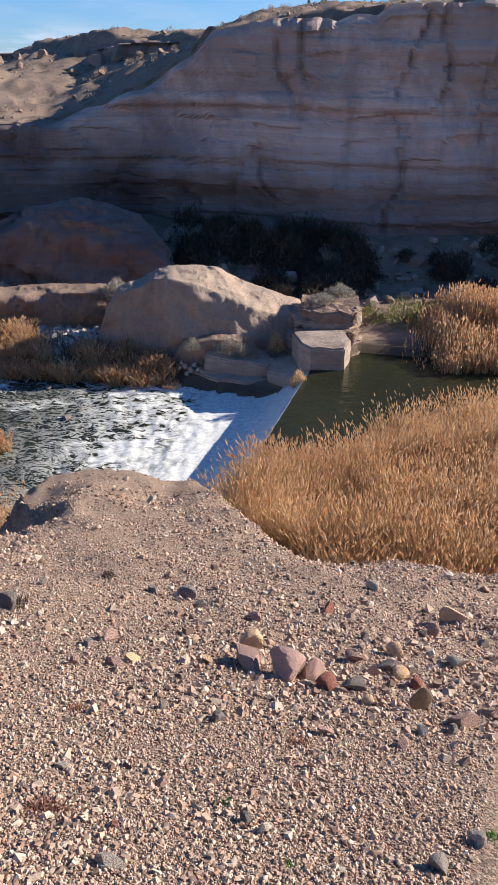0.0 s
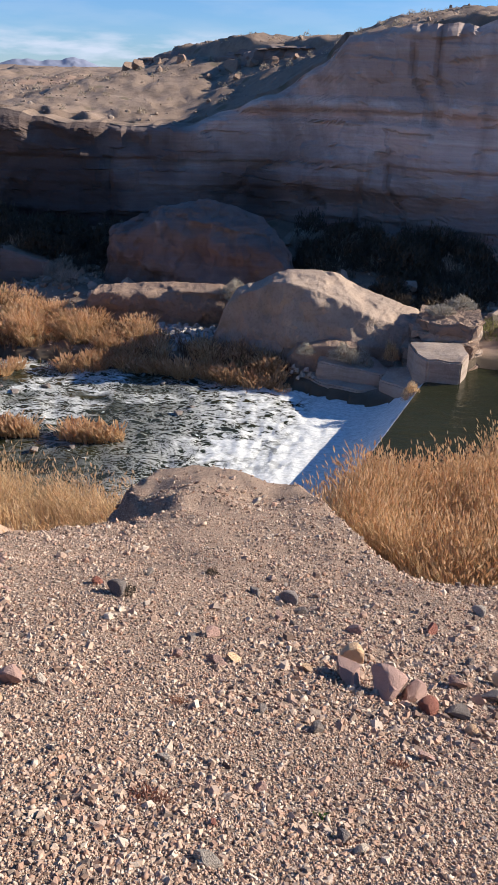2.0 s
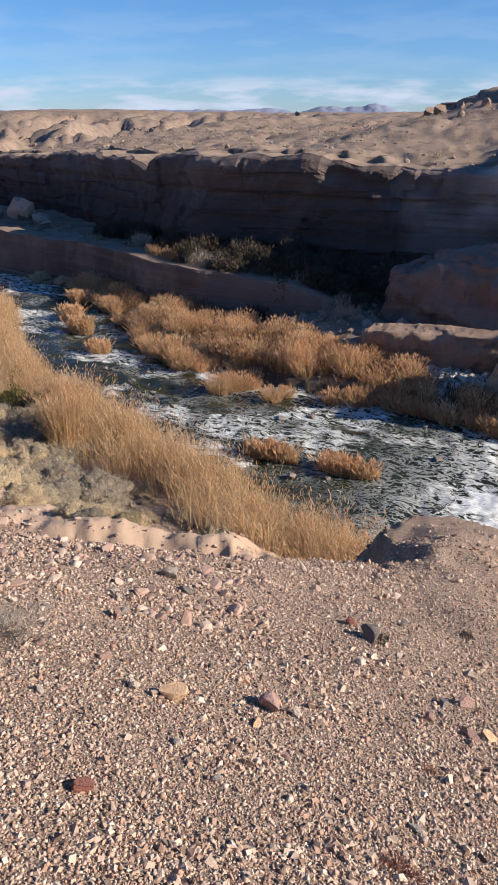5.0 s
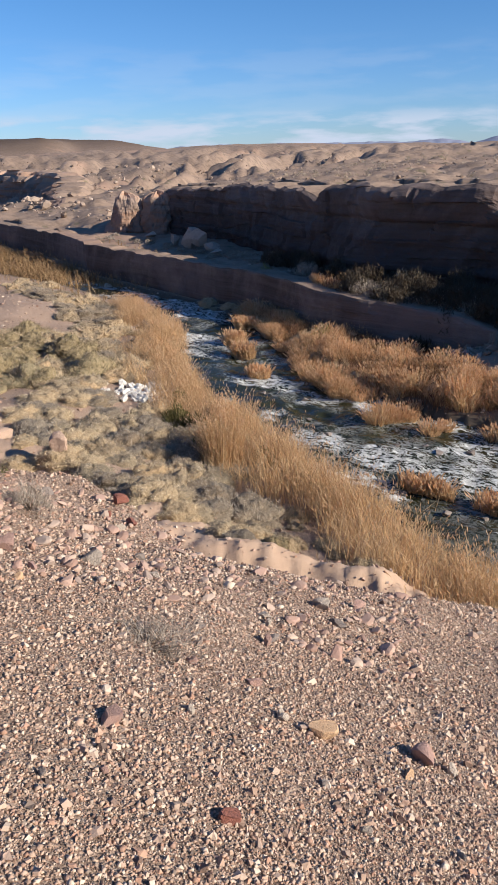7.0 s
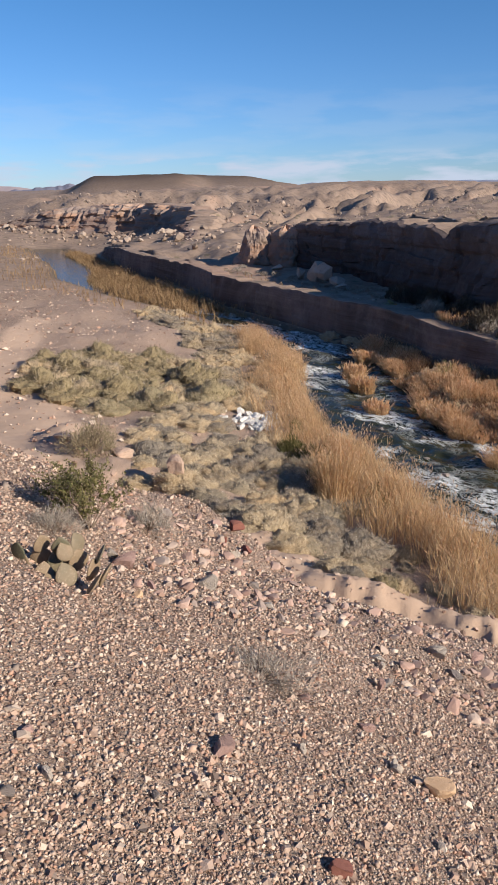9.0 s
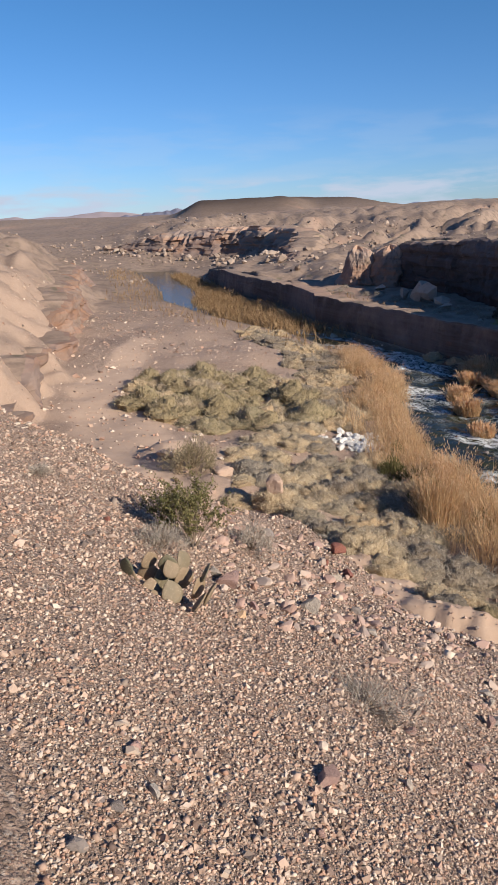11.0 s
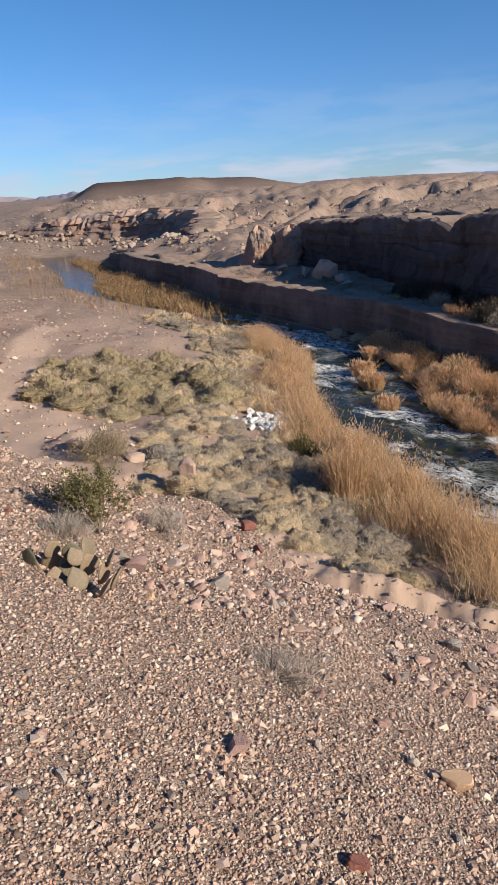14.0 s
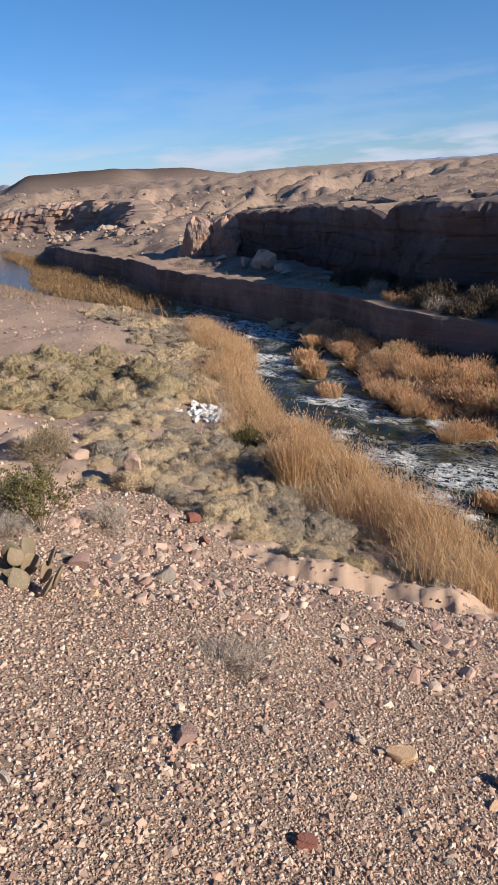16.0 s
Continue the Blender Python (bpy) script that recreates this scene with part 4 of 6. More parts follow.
def far_reeds():
    def keep(x, y):
        d = line_distance(x, y, FAR_EDGE)
        out = np.where(inside(x, y, RIVER), -d, d)
        far = np.interp(x, [-34, -30, -24, -17, -12, -9, -6.5, -1.6, -1.2], [1.0, 3.0, 4.0, 4.8, 3.0, 2.0, 1.1, 0.9, 0])
        into = np.interp(x, [-34, -30, -26, -21, -17, -13, -10, -7, -1.5], [0.4, 1.0, 1.4, 1.6, 2.6, 1.6, 0.9, 0.7, 0.4])
        return smooth(-into - 0.3, -into + 0.2, out) * smooth(far + 0.4, far - 0.4, out) * np.clip(3.0 * mounds(x, y, 1.35, 79) - 0.75, 0.0, 1) * (x < -1.9)

    cx, cy = scatter(1150, (-36, -2.2, 24, 42), lambda x, y: (keep(x, y) > 0.3) * 1.0)
    # a low fringe of reeds before the great hump
    low_x = rng.uniform(-10.0, -2.5, 30)
    cx, cy = np.r_[cx, low_x], np.r_[cy, np.interp(low_x, [-10, -5, 0.2], [29.5, 29.0, 27.1]) + rng.uniform(-0.7, 0.3, 30)]
    xs, ys, talls, outs = [], [], [], []
    for ox, oy in zip(cx, cy):
        wide = rng.uniform(0.35, 0.95) * float(np.interp(ox, [-30, -12, -8, -3], [1.0, 1.0, 0.8, 0.65]))
        n = int(330 * wide)
        a, q = rng.uniform(0, 2 * np.pi, n), np.sqrt(rng.uniform(0, 1, n))
        dx, dy = np.cos(a) * q, np.sin(a) * q
        xs.append(ox + 0.62 * wide * dx), ys.append(oy + 0.62 * wide * dy)
        talls.append(wide * rng.uniform(1.0, 1.35) * (1.05 - 0.45 * q**2))
        outs.append(np.stack([dx, dy], -1) * 0.5)
    x, y = np.concatenate(xs), np.concatenate(ys)
    reed_bed("reed_bed", x, y, np.concatenate(talls), "rounded clumps of golden reeds along the far shore", wide=0.014, plume=0.75, head=0.7, base=np.maximum(ground_height(x, y)[0], -0.1), lean=0.18, vary=(0.8, 1.1), splay=np.concatenate(outs))
    # dead stems behind and between the clumps, their shade put into darker colour
    def behind(x, y):
        d = line_distance(x, y, FAR_EDGE)
        deep = np.interp(x, [-34, -30, -24, -17, -12, -9, -6.5, -2], [1.5, 4.0, 5.6, 6.2, 4.2, 2.8, 1.6, 1.0])
        return np.where(inside(x, y, RIVER), 0.25 * smooth(1.8, 0.6, d), smooth(deep, deep * 0.7, d)) * np.clip(2.4 * mounds(x, y, 2.1, 89) - 0.5, 0, 1)

    x, y = scatter(42000, (-36, -2, 25, 43), behind)
    reed_bed("reed_bed", x, y, 0.25 + 1.0 * mounds(x, y, 2.1, 89) * np.interp(x, [-30, -12, -8], [0.9, 0.9, 0.7]), "russet dead stems behind the golden clumps, coloured dark for their shade", wide=0.013, plume=0.4, head=0.6, lean=0.3, mats=[RUSSET, BROWN_REED], base=np.maximum(ground_height(x, y)[0], -0.1))
    x, y = scatter(20000, (6.2, 22, 26.3, 33), lambda x, y: smooth(6.4, 8.6, x - 0.3 * np.abs(y - 28)) * np.clip(clump(x, y, 1.6, 81) + 0.5, 0.3, 1) * smooth(26.3 , 27.0, y + 0.05 * x))
    z = np.maximum(ground_height(x, y)[0], 0.8)
    reed_bed("reed_bed", x, y, (0.45 + 0.95 * mounds(x, y, 1.7, 82)) * np.interp(x, [6.4, 9.5], [0.55, 1.05]), "bright orange-brown reeds at the pool's far edge", wide=0.02, plume=0.9, head=0.8, base=z)
    # the cut bank downstream has a fringe where the river bends away
    x, y = scatter(60000, (-132, -54, 38, 68), lambda x, y: np.where(inside(x, y, RIVER), smooth(1.0, 0.85, line_distance(x, y, FAR_EDGE) / np.interp(-x, [54, 58, 62, 72, 84, 92, 98, 112, 132], [0.3, 3, 7.2, 7.8, 8.0, 7, 4.6, 4, 3])), 0) * np.clip(clump(x, y, 3, 83) + 0.45, 0.1, 1))
    reed_bed("reed_bed", x, y, 0.5 + 0.95 * mounds(x, y, 2.6, 84), "brown reeds under the cut bank", wide=0.032, plume=0.35, lean=0.3, mats=[BROWN_REED, BROWN_REED], base=np.maximum(ground_height(x, y)[0], -0.2))


def islands():
    for cx, cy, lx, ly, tall in ((-8.6, 22.3, 1.35, 0.55, 0.5), (-11.6, 22.2, 1.25, 0.5, 0.5), (-29.2, 32.2, 0.9, 0.6, 0.8), (-31.5, 34.0, 0.8, 0.7, 0.85), (-25.6, 29.4, 0.8, 0.6, 0.6), (-34.0, 37.8, 0.7, 0.7, 0.8)):
        x, y = scatter(1500, (cx - lx, cx + lx, cy - ly, cy + ly), lambda x, y: smooth(1.0, 0.7, np.hypot((x - cx) / lx, (y - cy) / ly)))
        reed_bed("reed_tussock", x, y, tall + 0 * x, "small golden reed tussock standing in the rapids", wide=0.02, plume=0.3, lean=0.25, base=-0.1 + 0 * x)


def tall_tuft(x0, y0, wide, tall):
    """One upright sheaf of pale reeds that stands over the rest."""
    a, q = rng.uniform(0, 2 * np.pi, 900), np.sqrt(rng.uniform(0, 1, 900))
    out = np.stack([np.cos(a) * q, np.sin(a) * q], -1)
    x, y = x0 + 0.4 * wide * out[:, 0], y0 + 0.4 * wide * out[:, 1]
    reed_bed("reed_tuft", x, y, tall * (1.05 - 0.25 * q**2), "upright pale golden tuft standing over the bank's reeds", wide=0.011, plume=0.3, head=0.5, lean=0.06, vary=(0.85, 1.05), splay=0.16 * out)


tall_tuft(-17.7, 18.1, 1.5, 2.1)
tall_tuft(-20.0, 20.6, 1.1, 1.5)
pool_reeds()
near_reeds()
far_reeds()
islands()

# ---- loose stones of the slope ----
def stone_heap(name, x, y, size, mat, label, category="gravel", flat=0.7, sink=0.25, base=None, plain="", detail=1):
    """Many angular stones in one mesh, each with its own shape and turn."""
    n = len(x)
    bm = bmesh.new()
    if plain:
        if plain == "octahedron":
            ring = [bm.verts.new(c) for c in ((1, 0, 0), (0, 1, 0), (-1, 0, 0), (0, -1, 0))]
            for tip in (bm.verts.new((0, 0, 1)), bm.verts.new((0, 0, -1))):
                for i in range(4):
                    bm.faces.new((ring[i], ring[(i + 1) % 4], tip) if tip.co.z > 0 else (ring[(i + 1) % 4], ring[i], tip))
            bm.verts.index_update()
        else:
            bmesh.ops.create_cube(bm, size=1.3)
            bmesh.ops.triangulate(bm, faces=bm.faces[:])
        bmesh.ops.rotate(bm, verts=bm.verts[:], matrix=Euler((0.6, 0.5, 0.2)).to_matrix())
    else:
        bmesh.ops.create_icosphere(bm, subdivisions=detail, radius=1.0)
    v0 = np.array([v.co[:] for v in bm.verts])
    f0 = np.array([[v.index for v in f.verts] for f in bm.faces])
    bm.free()
    v = np.repeat(v0[None], n, 0)
    if plain:
        v = v * (1 + rng.normal(0, 0.22, (n, len(v0), 1))) + rng.normal(0, 0.15, (n, len(v0), 3))
    else:
        # every stone is chipped by a few flat faces of its own
        v = v * (1 + rng.normal(0, 0.05, (n, len(v0), 1)))
        for _ in range(7):
            c = rng.normal(0, 1, (n, 3))
            c /= np.linalg.norm(c, axis=1)[:, None]
            over = np.maximum(np.einsum("nkj,nj->nk", v, c) - rng.uniform(0.45, 0.8, (n, 1)), 0)
            v = v - over[..., None] * c[:, None] * 0.95
    v = v * np.stack([rng.uniform(0.75, 1.3, n), rng.uniform(0.6, 1.0, n), rng.uniform(0.45, 0.85, n) * flat / 0.7], -1)[:, None]
    tilt, turn = rng.normal(0, 0.35, n), rng.uniform(0, 2 * np.pi, n)
    c, s = np.cos(tilt)[:, None], np.sin(tilt)[:, None]
    v = np.stack([v[..., 0] * c + v[..., 2] * s, v[..., 1], v[..., 2] * c - v[..., 0] * s], -1)
    c, s = np.cos(turn)[:, None], np.sin(turn)[:, None]
    v = np.stack([v[..., 0] * c - v[..., 1] * s, v[..., 0] * s + v[..., 1] * c, v[..., 2]], -1)
    z = ground_height(x, y)[0] if base is None else base
    v = v * size[:, None, None] + np.stack([x, y, z + size * (0.45 - sink)], -1)[:, None]
    f = (np.arange(n)[:, None, None] * len(v0) + f0[None]).reshape(-1, 3)
    me = raw_mesh(name, v.reshape(-1, 3), f, [mat], shade=plain == "octahedron")
    return tagged(new(name, me), label, category, kind="stuff")


def slope_gravel():
    for n, sort in ((150000, 0), (46000, 1), (10000, 2)):
        r, az = np.exp(rng.uniform(math.log(0.95), math.log(11.0), n)), np.radians(rng.uniform(-27, 84, n))
        if sort == 2:
            r = np.sqrt(rng.uniform(1.0, 13.0**2, n))
        x, y = -np.sin(az) * r, np.cos(az) * r
        z, sand = ground_height(x, y)[:2]
        coarse = smooth(-0.1, 0.8, fbm(x / 0.8, y / 0.8, seed=101)) + smooth(2.2, 0.6, np.abs(r - 4.2)) * smooth(-1.6, 0.4, x)
        # a trodden lane of finer gravel runs along the slope out to the spur
        track = smooth(0.65, 0.25, line_distance(x + 0.15 * value_noise(x, y, seed=102), y, [(-3.4, 4.0), (-2.0, 4.4), (-1.3, 5.2), (-1.5, 7.0), (-2.2, 9.5)]))
        if sort == 0:
            size = 0.0046 * np.exp(rng.normal(0, 0.38, n)) * (0.72 + 0.22 * r)
        elif sort == 1:
            size = 0.0056 * np.exp(rng.normal(0, 0.46, n)) * (0.9 + 0.5 * coarse) * (0.72 + 0.15 * r) * (1 - 0.45 * track)
        else:
            size = 0.0118 * np.exp(rng.normal(0, 0.55, n)) * (1 - 0.4 * track) * (0.85 + 0.3 * coarse + 0.4 * smooth(4.5, 6.5, r))
        keep = (z > 3.4) & (rng.random(n) > 0.8 * sand)
        if sort == 2:
            keep &= rng.random(n) < (1 - 0.8 * track) * 0.3 + 0.5 * coarse + 0.5 * smooth(4.5, 6.5, r) + 0.3 * smooth(-0.8, 0.4, x)
        stone_heap("slope_gravel", x[keep], y[keep], np.minimum(np.clip(size, 0.003, 0.085), 0.0105 * np.maximum(r, 0.8))[keep], GRAVEL, "pinkish, tan and grey gravel strewn over the slope", plain=("octahedron", "cube", "")[sort], sink=0.10, detail=1)


def terrace_stones():
    x, y = scatter(11000, (-85, -9, 5, 45), lambda x, y: smooth(2, 6, line_distance(x, y, NEAR_EDGE)) * (~inside(x, y, RIVER)) * (ground_height(x, y)[0] < 7))
    stone_heap("terrace_gravel", x, y, np.clip(0.042 * np.exp(rng.normal(0, 0.6, len(x))), 0.015, 0.2), GRAVEL, "scattered pale stones on the gravel flat", plain="cube")
    t, off = rng.uniform(0, 1, 700), rng.normal(0, 1.3, (700, 2))
    x, y = -13.8 + 6.2 * t + off[:, 0], 10.4 + 3.2 * t + off[:, 1]
    stone_heap("ridge_stones", x, y, np.clip(0.022 * np.exp(rng.normal(0, 0.6, 700)), 0.01, 0.09), EDGE_STONES, "broken pink stones over the worn sandstone ridge", plain="cube", sink=0.1, flat=0.5)
    # angular slabs along the slope's broken edge
    r, az = rng.uniform(4.0, 6.9, 900), np.radians(rng.uniform(30, 66, 900))
    x, y = -np.sin(az) * r, np.cos(az) * r
    stone_heap("edge_stones", x, y, np.clip(0.020 * np.exp(rng.normal(0, 0.62, 900)), 0.01, 0.07), EDGE_STONES, "pink and tan angular slabs along the broken edge of the slope", sink=0.1, flat=0.5, detail=2)
    x, y = scatter(9000, (-75, 22, 45, 100), lambda x, y: smooth(0.5, 2.0, y - np.interp(x, CX, CY) - 1.5) * np.clip(0.15 + 0.9 * clump(x, y, 6, 103), 0, 1))
    stone_heap("upland_rubble", x, y, np.clip(0.065 * np.exp(rng.normal(0, 0.6, len(x))), 0.03, 0.32), HILL_STONES, "brown broken rock scattered over the upland", "rubble")
    x, y = scatter(9000, (-230, -66, 48, 130), lambda x, y: smooth(4, 12, line_distance(x, y, FAR_EDGE)) * (~inside(x, y, RIVER)) * np.clip(0.1 + clump(x, y, 14, 104), 0, 1))
    stone_heap("hillside_rubble", x, y, np.clip(0.13 * np.exp(rng.normal(0, 0.7, len(x))), 0.05, 0.7), HILL_STONES, "dark broken rock on the far hillside", "rubble")
    x, y = scatter(4200, (-40, 16, 31, 46.5), lambda x, y: smooth(2.5, 6, line_distance(x, y, FAR_EDGE)) * smooth(1.0, -2.0, y - np.interp(x, CX, CY) + 0.5) * (~inside(x, y, RIVER)))
    stone_heap("talus", x, y, np.clip(0.11 * np.exp(rng.normal(0, 0.75, len(x))), 0.04, 0.75), HILL_STONES, "fallen rock at the foot of the cliff", "rubble")
    x, y = rng.uniform(-9.5, -4.9, 420), rng.uniform(30.4, 32.8, 420)
    stone_heap("riprap", x, y, rng.uniform(0.10, 0.26, 420), RUBBLE, "heap of grey broken stones on the far shore", "rubble", sink=0.1)
    x, y = rng.normal(-27.0, 1.0, 130), rng.normal(22.2, 0.8, 130)
    stone_heap("white_rubble", x, y, rng.uniform(0.08, 0.30, 130), WHITE_STONE, "heap of white broken stones among the brush", "rubble", sink=0.0)


slope_gravel()
terrace_stones()
x, y = scatter(900, (-215, -98, 66, 96), lambda x, y: smooth(9, 2, line_distance(x, y, [p[:2] for p in OUTCROP])))
stone_heap("outcrop_blocks", x, y, np.clip(0.5 * np.exp(rng.normal(0, 0.5, len(x))), 0.2, 1.15), HILL_STONES, "tumbled blocks of brown rock under the outcrop", "rubble", detail=1, sink=0.1)

# ---- rocks ----
ROCKS = {
    "pink": [(0.09, 3.45, 0.285), (0.32, 3.33, 0.275), (0.46, 3.32, 0.20), (1.18, 2.72, 0.186), (1.67, 4.77, 0.249), (0.79, 2.41, 0.103), (0.78, 3.64, 0.139), (-0.27, 1.95, 0.067), (0.44, 2.51, 0.098), (-0.94, 3.34, 0.093), (-0.69, 3.36, 0.121), (-1.52, 2.49, 0.148), (-2.54, 2.02, 0.071), (-2.3, 2.2, 0.089), (-2.69, 2.75, 0.105), (-2.2, 1.28, 0.122), (-4.09, 1.98, 0.181), (-2.34, 0.63, 0.055), (-3.74, 1.94, 0.088), (-1.95, 1.06, 0.049), (-0.43, 4.55, 0.127), (-0.82, 3.84, 0.119), (0.16, 4.54, 0.155), (-3.01, 4.24, 0.141)],
    "tan": [(0.15, 3.82, 0.22), (1.02, 3.41, 0.134), (-0.14, 3.48, 0.102), (1.92, 5.04, 0.219), (-0.62, 3.45, 0.124), (1.12, 3.87, 0.189), (0.74, 2.94, 0.085), (-1.84, 2.12, 0.16), (-1.48, 2.26, 0.061), (-3.58, 1.76, 0.077)],
    "red": [(1.06, 3.23, 0.129), (0.53, 3.17, 0.151), (-0.39, 1.66, 0.043), (0.8, 4.93, 0.128), (-1.6, 1.26, 0.097), (-1.84, 4.46, 0.109), (-5.52, 3.94, 0.186), (-5.21, 3.58, 0.154), (-5.01, 3.67, 0.132), (-4.68, 1.44, 0.074)],
    "grey": [(0.98, 3.49, 0.166), (0.05, 1.73, 0.062), (-0.06, 2.6, 0.117), (0.69, 3.13, 0.157), (1.1, 2.62, 0.105), (-0.93, 3.7, 0.108), (0.67, 1.51, 0.086), (1.91, 4.38, 0.123), (-0.34, 2.7, 0.078), (0.97, 4.14, 0.12), (-2.83, 3.7, 0.11), (-1.62, 4.3, 0.176), (-1.08, 1.93, 0.064), (-1.59, 1.79, 0.039), (-1.93, 0.31, 0.065), (-2.72, 2.85, 0.105), (-2.07, 0.46, 0.042), (-4.14, 3.04, 0.111), (-2, 0.87, 0.05), (-5.73, 3.33, 0.137), (-0.69, 5.18, 0.152), (-0.39, 5.17, 0.182), (-0.28, 4.88, 0.145), (-1.55, 4.92, 0.107)],
    "pale": [(-0.37, 1.46, 0.093), (1.47, 3.66, 0.144), (0.86, 1.68, 0.102), (0.92, 2.58, 0.103), (0.1, 1.67, 0.07), (-0.66, 2.04, 0.065), (1.36, 5.78, 0.159), (-1.41, 2.54, 0.084), (-1.34, 1.69, 0.056), (-2.03, 2.06, 0.067), (-3.03, 3.13, 0.101), (-3.05, 3.81, 0.131), (-3.91, 2.45, 0.173), (-2.13, 0.6, 0.059), (-2.93, 3.05, 0.082), (-3.65, 2.75, 0.107), (-4.22, 1.95, 0.11), (-2.17, 1.65, 0.054), (-4.93, 3.48, 0.118), (-2.01, 2.05, 0.07), (-1.32, 10.44, 0.206), (-3.02, 3.81, 0.122)],
}
KINDS = {"pink": (PINK_STONE, "dusty pink angular rock lying on the gravel slope"), "tan": (TAN_STONE, "tan-orange rock lying on the gravel slope"),
         "red": (RED_STONE, "dark red flat-faced rock lying on the gravel slope"), "grey": (GREY_STONE, "dark grey rock lying on the gravel slope"),
         "pale": (PALE_STONE, "pale angular stone lying on the gravel slope")}


def place_rock(me, name, x, y, z, size, turn, label, group="", tall=1.0):
    ob = new(name, me)
    ob.matrix_world = pose(x, y, z, random.uniform(-9, 9), random.uniform(-9, 9), turn) @ Matrix.Diagonal((size, size, size * tall, 1))
    return tagged(ob, label, "rock", group)


for kind, (mat, label) in KINDS.items():
    shapes = [stone_mesh("rock_" + kind, mat, 400 + 31 * i + len(kind), 3, 0.66, 0.03, 8) for i in range(5)]
    for i, (x, y, w) in enumerate(ROCKS[kind]):
        place_rock(shapes[i % 5], "rock", x, y, height(x, y) + 0.20 * w, w * 1.15, random.uniform(0, 360), label, "loose rocks on the slope")


def loft_boulder(name, sections, label, mat, rough=0.35, seed=0, beds=0.0, bed=0.3):
    """A long hump of rock: sections of x, front y, foot z, height of the sheer front, height and set-back of the ridge, depth."""
    p, s = along(sections, 150)
    x, yf, z0, hf, hr, back, deep = p.T
    rows = []
    for k in np.linspace(0, 1, 22):
        rows.append((yf + 0.16 * hf * k, z0 - 0.5 + (hf + 0.5) * k))
    for k in np.linspace(0.05, 1, 18):
        e = 0.6 * k + 0.4 * np.sin(k * np.pi / 2)
        rows.append((yf + 0.16 * hf + back * k, z0 + hf + (hr - hf) * e))
    for k in np.linspace(0.07, 1, 14):
        rows.append((yf + 0.16 * hf + back + (deep - back) * k, z0 + hr - (hr + 0.6) * k**1.6))
    yy, zz = np.array([r[0] for r in rows]), np.array([r[1] for r in rows])
    xx = x + 0 * yy
    big, small = fbm(xx / 1.6, yy / 1.6, zz / 1.6, seed=seed, octaves=5), fbm(xx / 0.35, yy / 0.35, zz / 0.35, seed=seed + 1, octaves=3)
    gully = np.abs(value_noise(xx / 0.45 + 0.4 * yy, 0 * yy, seed=seed + 2)) * smooth(0.3, 0.6, np.linspace(0, 1, len(rows))[:, None])
    layer = value_noise(zz / bed + 0.2 * xx, 0 * zz, seed=seed + 5)
    yy = yy - rough * big - 0.10 * rough * small - beds * np.sign(layer) * np.abs(layer) ** 0.4
    zz = zz + 0.5 * rough * big * smooth(0.2, 0.5, np.linspace(0, 1, len(rows))[:, None]) - 0.07 * gully * min(1, rough * 3)
    xx = xx + 0.4 * rough * fbm(xx / 1.3, zz / 1.3, yy / 1.3, seed=seed + 3)
    me = raw_mesh(name, np.stack([xx, yy, zz], -1).reshape(-1, 3), grid_faces(*xx.shape), [mat])
    return tagged(new(name, me), label, "boulder")


loft_boulder("boulder", [(-6.0, 30.4, 0.6, 0.3, 0.4, 0.5, 2.0), (-5.5, 30.1, 0.7, 1.6, 1.7, 0.8, 3.0), (-4.9, 29.9, 0.7, 2.4, 2.55, 0.9, 3.8), (-3.9, 29.7, 0.8, 2.7, 2.85, 1.1, 4.4), (-3.3, 29.6, 0.8, 3.05, 3.2, 1.3, 4.8), (-2.7, 29.15, 0.8, 3.1, 3.3, 1.6, 4.8),
                         (-1.7, 29.2, 0.9, 2.85, 3.2, 2.0, 5.0), (-0.8, 29.25, 0.9, 2.5, 3.0, 2.2, 5.0), (0.1, 29.4, 0.9, 2.1, 2.55, 2.3, 5.0), (0.6, 29.5, 0.9, 1.85, 2.3, 2.3, 5.0), (2.0, 29.8, 0.9, 1.4, 1.7, 2.3, 4.6), (2.9, 30.2, 1.0, 1.1, 1.4, 2.0, 4.0), (3.8, 30.8, 1.0, 0.3, 0.6, 1.5, 3.0)],
             "great pale-brown hump of conglomerate with a sheer front face", CONGLOMERATE, 0.30, 120, 0.05, 0.5)
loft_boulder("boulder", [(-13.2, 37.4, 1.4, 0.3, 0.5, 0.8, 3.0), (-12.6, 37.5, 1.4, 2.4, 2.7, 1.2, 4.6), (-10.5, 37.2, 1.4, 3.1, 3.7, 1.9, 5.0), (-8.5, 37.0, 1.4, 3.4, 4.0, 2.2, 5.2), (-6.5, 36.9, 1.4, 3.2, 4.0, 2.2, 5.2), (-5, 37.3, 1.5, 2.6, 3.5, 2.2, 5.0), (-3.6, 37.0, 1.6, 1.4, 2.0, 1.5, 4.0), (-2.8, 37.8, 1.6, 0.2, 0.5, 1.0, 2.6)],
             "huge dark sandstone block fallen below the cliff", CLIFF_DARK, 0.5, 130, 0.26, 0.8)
loft_boulder("boulder", [(-2.5, 29.0, 0.7, 0.2, 0.25, 0.3, 0.9), (-2.1, 28.75, 0.8, 0.7, 0.8, 0.4, 1.2), (-0.8, 28.7, 0.9, 0.75, 0.9, 0.5, 1.4), (0.3, 28.8, 0.9, 0.7, 0.85, 0.5, 1.3), (0.7, 29.0, 0.9, 0.2, 0.3, 0.3, 0.9)],
             "low grey bedded rock at the foot of the great hump", DARK_ROCK, 0.10, 150, 0.05, 0.3)
